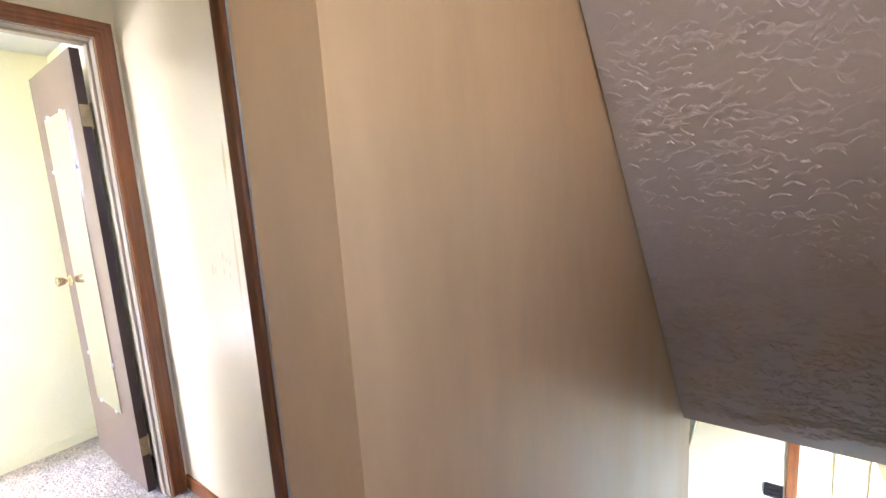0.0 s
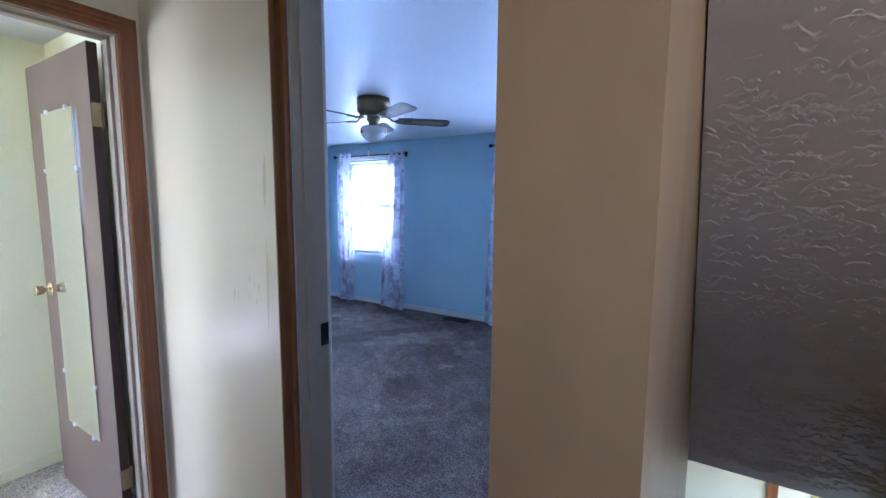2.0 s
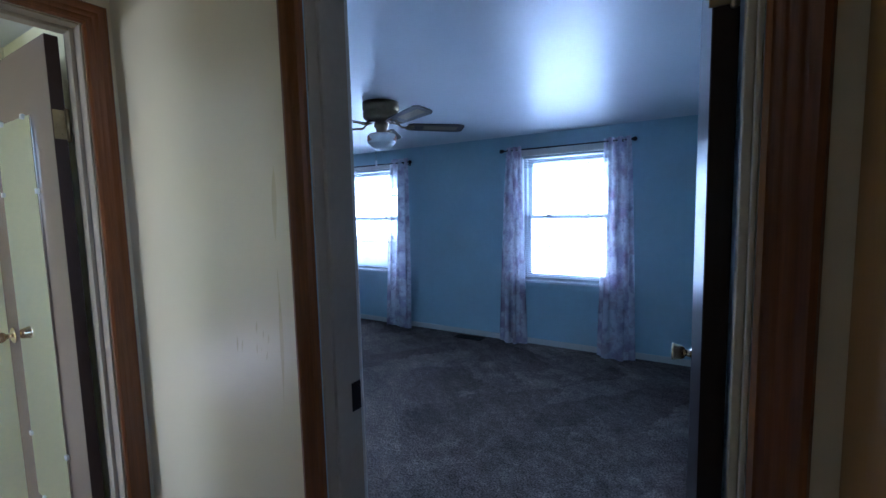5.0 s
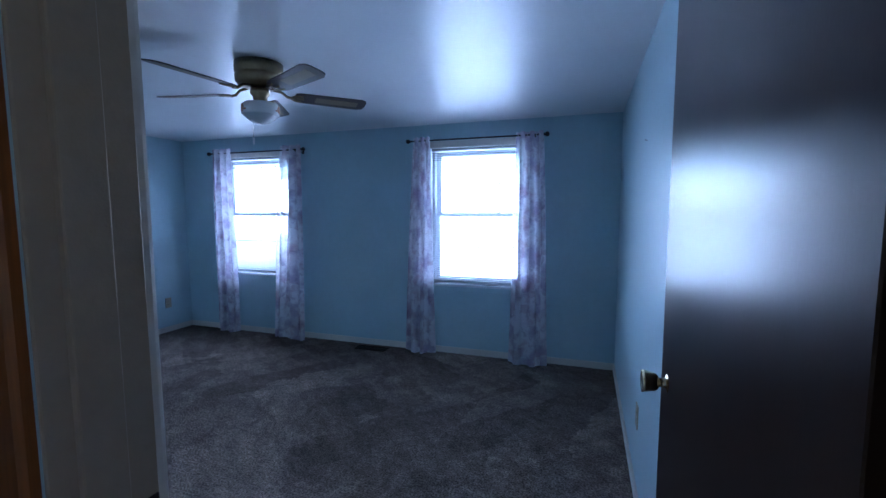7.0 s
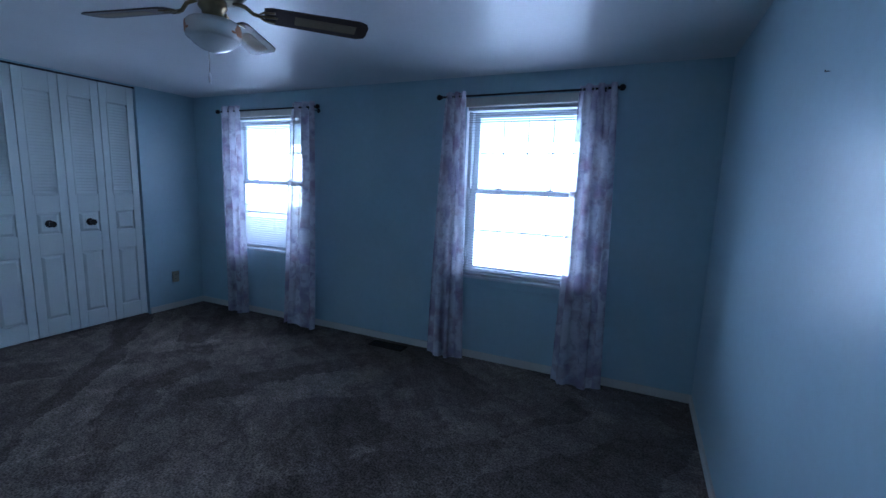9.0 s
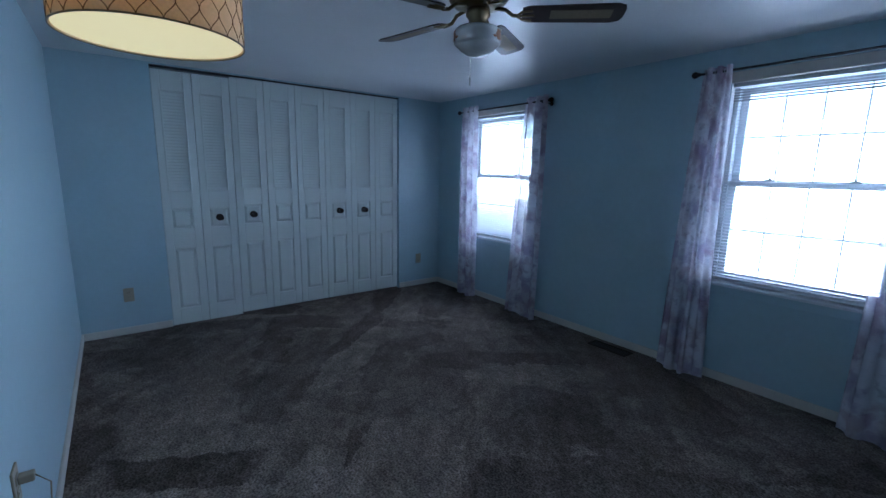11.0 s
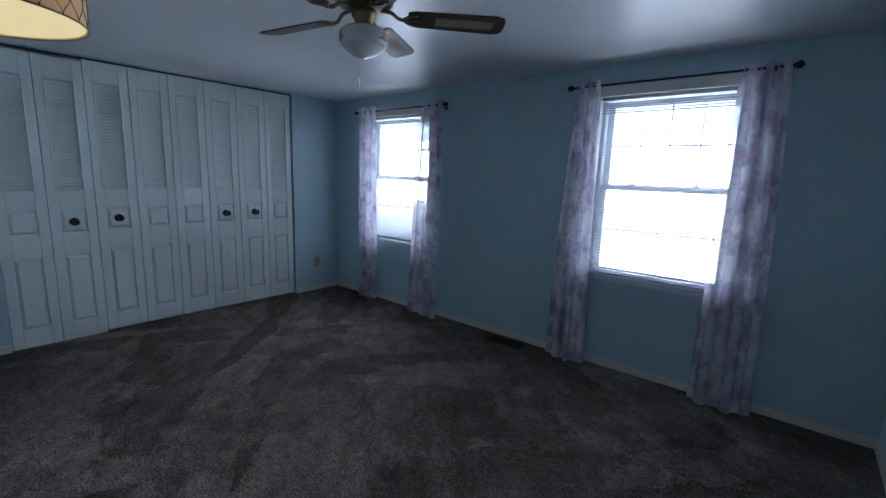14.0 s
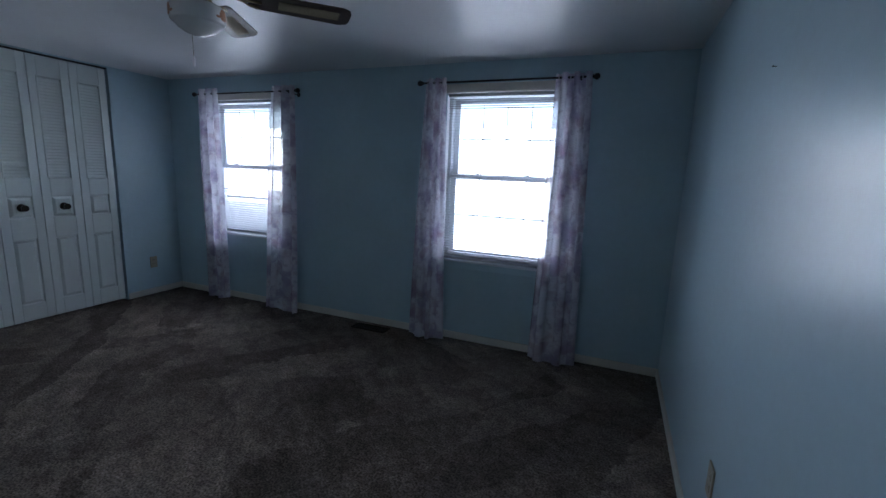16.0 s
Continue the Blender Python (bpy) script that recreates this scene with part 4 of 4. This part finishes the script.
def bifold_leaf(parent, y0, z_off, knobbed):
    x, t, g = XW - 0.012, 0.034, 0.0024
    a, b, z0, z1 = y0 + g, y0 + LEAF_W - g, 0.018 + z_off, 2.178 + z_off
    bm = bmesh.new()
    st = 0.062

    def slat(u0, u1, w0, w1, d0=0.0, d1=t, r=0.003):
        rounded(bm, x - d1, x - d0, u0, u1, w0, w1, r, 1)

    slat(a, a + st, z0, z1)
    slat(b - st, b, z0, z1)
    for w0, w1 in ((z0, 0.16 + z_off), (0.70 + z_off, 0.875 + z_off), (1.05 + z_off, 1.205 + z_off), (2.015 + z_off, z1)):
        slat(a + st, b - st, w0, w1, 0.0005)
    leaf = part("leaf", bm, CLOSET, parent)
    for w0, w1 in ((0.16, 0.70), (0.875, 1.05)):
        bm = bmesh.new()
        u0, u1, w0, w1 = a + st, b - st, w0 + z_off, w1 + z_off
        outer = [bm.verts.new((x - 0.019, u, w)) for u, w in ((u0, w0), (u1, w0), (u1, w1), (u0, w1))]
        e, e0 = 0.026, 0.007
        groove = [bm.verts.new((x - 0.019, u, w)) for u, w in ((u0 + e0, w0 + e0), (u1 - e0, w0 + e0), (u1 - e0, w1 - e0), (u0 + e0, w1 - e0))]
        inner = [bm.verts.new((x - 0.002, u, w)) for u, w in ((u0 + e, w0 + e), (u1 - e, w0 + e), (u1 - e, w1 - e), (u0 + e, w1 - e))]
        back = [bm.verts.new((x - 0.026, u, w)) for u, w in ((u0, w0), (u1, w0), (u1, w1), (u0, w1))]
        bm.faces.new(inner)
        bm.faces.new(back[::-1])
        for i in range(4):
            j = (i + 1) % 4
            bm.faces.new((outer[i], outer[j], groove[j], groove[i]))
            bm.faces.new((groove[i], groove[j], inner[j], inner[i]))
            bm.faces.new((back[i], back[j], outer[j], outer[i]))
        part("panel", bm, CLOSET, leaf, "raised panel")
    bm = bmesh.new()
    box(bm, x - 0.0245, x - 0.0205, a + st - 0.004, b - st + 0.004, 1.20 + z_off, 2.02 + z_off)
    part("backing", bm, CLOSET, leaf, "thin board behind the louvres")
    bm = bmesh.new()
    u0, u1, w0, w1 = a + st, b - st, 1.205 + z_off, 2.015 + z_off
    for p0, p1, q0, q1 in ((u0 - 0.010, u0, w0 - 0.010, w1 + 0.010), (u1, u1 + 0.010, w0 - 0.010, w1 + 0.010), (u0, u1, w0 - 0.010, w0), (u0, u1, w1, w1 + 0.010)):
        rounded(bm, x - 0.004, x + 0.005, p0, p1, q0, q1, 0.0035, 2)
    part("louvre_moulding", bm, CLOSET, leaf, "raised moulding round the louvres")
    for k in range(31):
        ob = new("louvre", LOUVRE)
        ob.parent = leaf
        ob.matrix_basis = world_of(leaf).inverted() @ pose(x, (a + b) / 2, 1.207 + z_off + 0.0256 * k)
    if knobbed:
        bm = bmesh.new()
        yc = (a + b) / 2
        rounded(bm, x - 0.0042, x + 0.0015, yc - 0.036, yc + 0.036, 0.926 + z_off, 0.998 + z_off, 0.003, 1)
        part("backplate", bm, CLOSET, leaf, "white square backplate")
        knob(leaf, (x + 0.001, yc, 0.962 + z_off), "x", 1, BRONZE, 0.95, "dark bronze round knob")
    return leaf


for i in range(4):
    y = CLO_0 + 2 * LEAF_W * i
    drop = -0.016 if i == 0 else 0.0
    bd = thing("bifold_door", (XW - 0.03, y + LEAF_W, 0.0), "white louvred bifold closet door with raised panels", "closet door", "bifold closet doors")
    for k in range(2):
        bifold_leaf(bd, y + LEAF_W * k, drop, (k == 1) == (i % 2 == 0))
# The track's near-black colour paints the shade of the gap above the doors.
bm = bmesh.new()
box(bm, XW - 0.05, XW - 0.01, CLO_0, CLO_1, ZC - 0.024, ZC - 0.0125)
tagged(new("closet_track", mesh_of("closet_track", bm, DARK_VOID)), "metal track above the closet doors, coloured near-black as the gap's shade", "door track", kind="structure")

# ---- ceiling fan ----
FX, FY = -1.915, 3.16
fan = thing("ceiling_fan", (FX, FY, ZC), "antique brass hugger ceiling fan with walnut and cane blades", "ceiling fan")
bm = bmesh.new()
lathe(bm, [(0.10, ZC - 0.001), (0.126, ZC - 0.004), (0.128, ZC - 0.055), (0.122, ZC - 0.06), (0.122, ZC - 0.068), (0.126, ZC - 0.074), (0.124, ZC - 0.105), (0.104, ZC - 0.125), (0.06, ZC - 0.14)], (FX, FY, 0), n=40)
part("motor_housing", bm, ANTIQUE, fan)
bm = bmesh.new()
lathe(bm, [(0.05, ZC - 0.138), (0.052, ZC - 0.165), (0.040, ZC - 0.178), (0.036, ZC - 0.20), (0.043, ZC - 0.215), (0.046, ZC - 0.232), (0.030, ZC - 0.236)], (FX, FY, 0), n=32)
part("switch_housing", bm, ANTIQUE, fan)
GZ = 1.876
bm = bmesh.new()
lathe(bm, [(0.046, GZ + 0.118), (0.070, GZ + 0.117), (0.088, GZ + 0.113), (0.098, GZ + 0.103), (0.101, GZ + 0.088), (0.1005, GZ + 0.068), (0.098, GZ + 0.053), (0.095, GZ + 0.048),
           (0.088, GZ + 0.0465), (0.085, GZ + 0.043), (0.074, GZ + 0.029), (0.050, GZ + 0.0135), (0.028, GZ + 0.006), (0.012, GZ + 0.002), (0.004, GZ)], (FX, FY, 0), n=48)
part("glass_shade", bm, MILK, fan, "frosted white glass shade painted with brown flowers")
ROSE = mat("painted_flower", (0.30, 0.13, 0.06), 0.4)
for k in range(3):
    a = radians(22 + 110 * k)
    bm = bmesh.new()
    for p in range(7):
        t = 2 * math.pi * p / 6
        du, dz = (0.0, 0.0) if p == 6 else (0.015 * math.cos(t), 0.013 * math.sin(t))
        bmesh.ops.create_icosphere(bm, subdivisions=2, radius=0.0105, matrix=Matrix.Translation((FX, FY, GZ + 0.079 + dz)) @ Matrix.Rotation(a + du / 0.107, 4, "Z") @ Matrix.Translation((0.1, 0, 0)) @ Matrix.Diagonal((0.18, 1, 1, 1)))
    for side in (-1, 1):
        bmesh.ops.create_icosphere(bm, subdivisions=2, radius=0.012, matrix=Matrix.Translation((FX, FY, GZ + 0.069)) @ Matrix.Rotation(a + side * 0.29, 4, "Z") @ Matrix.Translation((0.0998, 0, 0)) @ Matrix.Diagonal((0.14, 1, 0.45, 1)))
    part("painted_flower", bm, ROSE, fan, "brown painted flower")
for k in range(5):
    ang = radians(46.8 + 72 * k)
    m = pose(FX, FY, 2.045) @ Matrix.Rotation(ang, 4, "Z")
    bm = bmesh.new()
    tube(bm, [(0.07, 0, 0.028), (0.115, 0, 0.02), (0.145, 0, -0.004), (0.175, 0, -0.008)], 0.008, 8)
    tube(bm, [(0.165, -0.006, -0.006), (0.185, -0.028, -0.006), (0.225, -0.034, -0.006)], 0.005, 6)
    tube(bm, [(0.165, 0.006, -0.006), (0.185, 0.028, -0.006), (0.225, 0.034, -0.006)], 0.005, 6)
    tube(bm, [(0.17, 0, -0.006), (0.235, 0, -0.006)], 0.005, 6)
    bm.transform(m @ Matrix.Rotation(radians(-12), 4, "X"))
    part("blade_iron", bm, ANTIQUE, fan)
    bm = bmesh.new()
    outline = [(0.185, -0.045), (0.215, -0.056), (0.56, -0.066), (0.592, -0.052), (0.60, -0.03), (0.60, 0.03), (0.592, 0.052), (0.56, 0.066), (0.215, 0.056), (0.185, 0.045)]
    lo = [bm.verts.new((x, y, -0.003)) for x, y in outline]
    hi = [bm.verts.new((x, y, 0.003)) for x, y in outline]
    bm.faces.new(lo[::-1])
    bm.faces.new(hi)
    for i in range(len(outline)):
        j = (i + 1) % len(outline)
        bm.faces.new((lo[i], lo[j], hi[j], hi[i]))
    bm.transform(m @ Matrix.Rotation(radians(-12), 4, "X"))
    blade = part("blade", bm, WALNUT, fan, "walnut fan blade")
    bm = bmesh.new()
    rounded(bm, 0.30, 0.55, -0.030, 0.030, -0.0042, -0.0028, 0.0006, 1)
    bm.transform(m @ Matrix.Rotation(radians(-12), 4, "X"))
    part("cane_inlay", bm, CANE, blade, "woven cane inlay")
CX, CY = FX - 0.104, FY + 0.054
bm = bmesh.new()
tube(bm, [(FX - 0.040, FY + 0.021, ZC - 0.195), (FX - 0.085, FY + 0.044, ZC - 0.197), (CX, CY, ZC - 0.215), (CX, CY, ZC - 0.385)], 0.0013, 5)
part("pull_chain", bm, BRASS, fan)
bm = bmesh.new()
lathe(bm, [(0.002, 0.0), (0.0055, 0.004), (0.0062, 0.036), (0.003, 0.042)], (CX, CY, ZC - 0.426), "z", 10)
part("pull", bm, WHITE, fan, "white pull on the fan chain")

# ---- swag lamp ----
LX, LY, LZ, LR = -2.23, 2.02, 1.80, 0.268
lamp = thing("swag_lamp", (LX, LY, LZ), "lit drum pendant lamp with a cream ogee-patterned shade", "pendant lamp")


def shade_cloth():
    m = mat("ogee_shade_cloth", (0.70, 0.56, 0.34), 0.8, var=0.06, fine=0.15, fine_scale=120, bump=0.2)
    n, l = m.node_tree.nodes, m.node_tree.links
    b = n["Principled BSDF"]
    b.inputs["Subsurface Weight"].default_value = 0.0
    tr = n.new("ShaderNodeBsdfTranslucent")
    tr.inputs["Color"].default_value = (0.86, 0.70, 0.44, 1)
    mx = n.new("ShaderNodeMixShader")
    mx.inputs[0].default_value = 0.4
    l.new(b.outputs[0], mx.inputs[1])
    l.new(tr.outputs[0], mx.inputs[2])
    l.new(mx.outputs[0], n["Material Output"].inputs["Surface"])
    return m


SHADE = shade_cloth()
SHADE_LINE = mat("brown_shade_print", (0.16, 0.085, 0.035), 0.8)
SH = 0.27
bm = bmesh.new()
n = 64
for r, flip in ((LR, False), (LR - 0.003, True)):
    lo = [bm.verts.new((LX + r * math.cos(2 * math.pi * k / n), LY + r * math.sin(2 * math.pi * k / n), LZ)) for k in range(n)]
    hi = [bm.verts.new((v.co.x, v.co.y, LZ + SH)) for v in lo]
    for k in range(n):
        f = bm.faces.new((lo[k], lo[(k + 1) % n], hi[(k + 1) % n], hi[k]))
        f.smooth = True
part("shade", bm, SHADE, lamp)
bm = bmesh.new()
cols, rows = 26, 5
for i in range(cols):
    for s in (-1, 1):
        pts = []
        for q in range(rows * 8 + 1):
            v = q / 8
            a = 2 * math.pi * (i + 0.5 * s * (0.5 - 0.5 * math.cos(math.pi * v)) ) / cols
            pts.append((LX + (LR + 0.0005) * math.cos(a), LY + (LR + 0.0005) * math.sin(a), LZ + SH * q / (rows * 8)))
        tube(bm, pts, 0.0014, 4)
part("shade_print", bm, SHADE_LINE, lamp, "brown ogee lines printed on the shade")
bm = bmesh.new()
lathe(bm, [(LR - 0.006, LZ + 0.004), (LR - 0.006, LZ + 0.008)], (LX, LY, 0), n=64)
part("diffuser", bm, SHADE_GLOW, lamp, "glowing warm white diffuser disc")
for z in (LZ, LZ + SH):
    bm = bmesh.new()
    tube(bm, [(LX + LR * math.cos(2 * math.pi * k / 64), LY + LR * math.sin(2 * math.pi * k / 64), z) for k in range(65)], 0.003, 6)
    part("rim", bm, ANTIQUE, lamp, "dark bound edge of the shade")
bm = bmesh.new()
for k in range(3):
    a = 2 * math.pi * k / 3
    tube(bm, [(LX, LY, LZ + SH + 0.01), (LX + LR * math.cos(a), LY + LR * math.sin(a), LZ + SH)], 0.002, 6)
lathe(bm, [(0.02, LZ + SH - 0.06), (0.022, LZ + SH - 0.02), (0.01, LZ + SH + 0.03)], (LX, LY, 0), n=16)
part("spider", bm, ANTIQUE, lamp)
chain_path = [(LX, LY, LZ + SH + 0.03), (LX, LY, ZC - 0.02)]
CHX, CHY = -1.48, YS + 0.035
swag = [Vector((LX, LY, ZC - 0.02)).lerp(Vector((CHX, CHY, ZC - 0.02)), q / 20) - Vector((0, 0, 0.05 * math.sin(math.pi * q / 20))) for q in range(21)]
down = [Vector((CHX, CHY, ZC - 0.02 - (ZC - 0.5) * q / 40)) for q in range(41)]


def links(pts, step=0.026):
    bm = bmesh.new()
    path = [Vector(p) for p in pts]
    dist, k = 0.0, 0
    for p, q in zip(path, path[1:]):
        d = (q - p)
        length = d.length
        while dist < length:
            at = p + d * (dist / length)
            rot = d.to_track_quat("X", "Z").to_matrix().to_4x4() @ Matrix.Rotation(math.pi / 2 * (k % 2), 4, "X")
            loop = [(0.018 * math.cos(t), 0.0085 * math.sin(t), 0) for t in np.linspace(0, 2 * math.pi, 13)]
            sub = bmesh.new()
            tube(sub, loop, 0.0018, 5)
            sub.transform(Matrix.Translation(at) @ rot)
            me = bpy.data.meshes.new("link")
            sub.to_mesh(me)
            sub.free()
            bm.from_mesh(me)
            bpy.data.meshes.remove(me)
            dist += step
            k += 1
        dist -= length
    return bm


part("chain", links([*chain_path, *swag[1:], *down[1:]]), ANTIQUE, lamp, "antique brass link chain")
bm = bmesh.new()
tube(bm, [*chain_path, *swag[1:], *down[1:], (CHX - 0.03, YS + 0.03, 0.2), (CHX - 0.12, YS + 0.03, 0.03), (-1.85, YS + 0.06, 0.008), (-2.02, YS + 0.05, 0.01), (-2.05, YS + 0.05, 0.16), (-2.035, YS + 0.075, 0.46), (-2.03, YS + 0.045, 0.50)], 0.0022, 6)
part("cord", bm, BEIGE_PLASTIC, lamp, "thin pale lamp cord")
bm = bmesh.new()
rounded(bm, -2.045, -2.015, YS + 0.009, YS + 0.045, 0.488, 0.512, 0.004, 2)
part("plug", bm, BEIGE_PLASTIC, lamp, "pale plug")


def outlet(at, axis, way, label):
    """A duplex receptacle with its cover plate."""
    x, y, z = at
    root = thing("outlet", at, label, "outlet", "wall outlets")
    for nm, hw, hh, d0, d1, m, zz in (("cover_plate", 0.036, 0.058, 0.0, 0.006, BEIGE_PLASTIC, 0), ("socket", 0.017, 0.014, 0.0055, 0.008, BEIGE_PLASTIC, 0.021), ("socket", 0.017, 0.014, 0.0055, 0.008, BEIGE_PLASTIC, -0.021)):
        bm = bmesh.new()
        if axis == "x":
            p = sorted((x + way * d0, x + way * d1))
            rounded(bm, *p, y - hw, y + hw, z + zz - hh, z + zz + hh, 0.002, 2)
        else:
            p = sorted((y + way * d0, y + way * d1))
            rounded(bm, x - hw, x + hw, *p, z + zz - hh, z + zz + hh, 0.002, 2)
        part(nm, bm, m, root)
    for zz in (0.021, -0.021):
        for side in (-0.0065, 0.0065):
            bm = bmesh.new()
            if axis == "x":
                p = sorted((x + way * 0.0075, x + way * 0.0084))
                box(bm, *p, y + side - 0.0012, y + side + 0.0012, z + zz - 0.003, z + zz + 0.005)
            else:
                p = sorted((y + way * 0.0075, y + way * 0.0084))
                box(bm, x + side - 0.0012, x + side + 0.0012, *p, z + zz - 0.003, z + zz + 0.005)
            part("slot", bm, BLACK, root, "dark blade slot")


outlet((XW, 4.782, 0.335), "x", 1, "almond plastic wall outlet beside the closet")
outlet((XW, 1.889, 0.335), "x", 1, "almond plastic wall outlet on the blue wall")
outlet((XE, 3.40, 0.385), "x", -1, "almond plastic wall outlet on the blue wall")
outlet((-2.03, YS, 0.48), "y", 1, "almond wall outlet with the lamp plugged in")

nail = thing("picture_nail", (XE, 3.45, 1.73), "small dark picture nail in the blue wall", "nail")
bm = bmesh.new()
tube(bm, [(XE + 0.01, 3.45, 1.73), (XE - 0.009, 3.45, 1.732)], 0.0012, 6)
part("shank", bm, BLACK, nail)
bm = bmesh.new()
lathe(bm, [(0.0028, -0.0105), (0.0028, -0.0085)], (XE, 3.45, 1.7322), "x", 10)
part("head", bm, BLACK, nail)

# floor register under the windows
reg = thing("floor_register", (-2.22, 4.955, 0.0), "brown metal floor register set in the carpet", "floor vent")
bm = bmesh.new()
for a in ((-2.375, -2.045, 4.895, 4.91), (-2.375, -2.045, 5.0, 5.015), (-2.375, -2.36, 4.91, 5.0), (-2.06, -2.045, 4.91, 5.0)):
    rounded(bm, *a, 0.0, 0.008, 0.002, 1)
part("frame", bm, VENT_BROWN, reg)
# Near-black sheet over the carpet, painted in place of the shade inside a duct.
bm = bmesh.new()
box(bm, -2.36, -2.06, 4.91, 5.0, 0.0005, 0.0015)
part("duct_shade", bm, DARK_VOID, reg, "dark sheet standing in for the duct's shade below the louvres")
for k in range(20):
    x = -2.35 + 0.0148 * k
    bm = bmesh.new()
    box(bm, x, x + 0.004, 4.91, 5.0, 0.002, 0.006)
    part("louvre", bm, VENT_BROWN, reg)

# foot of the stairs: a stained door post and a dark switch plate
bm = bmesh.new()
rounded(bm, 0.82, 0.888, 4.48, 4.5, -2.75, S_Z1 + 0.02, 0.004)
structure("trim", bm, OAK, "stained oak door post at the foot of the stairs", "trim")
plate = thing("wall_register", (0.748, 4.49, -1.1), "small dark brown wall register at the foot of the stairs", "wall vent")
bm = bmesh.new()
rounded(bm, 0.69, 0.806, 4.488, 4.5, -1.16, -1.05, 0.003)
part("frame", bm, VENT_BROWN, plate)
for k in range(3):
    bm = bmesh.new()
    rounded(bm, 0.703, 0.793, 4.484, 4.49, -1.148 + 0.034 * k, -1.128 + 0.034 * k, 0.002, 1)
    part("slat", bm, BRONZE, plate)
# Narrow flat panel in yellow against the lower wall.
bm = bmesh.new()
rounded(bm, 1.08, 1.235, 4.485, 4.5, -2.75, S_Z1 + 0.015, 0.003)
structure("yellow_panel", bm, mat("flat_yellow", (0.62, 0.50, 0.16), 0.45), "yellow panel at the foot of the stairs", "door")
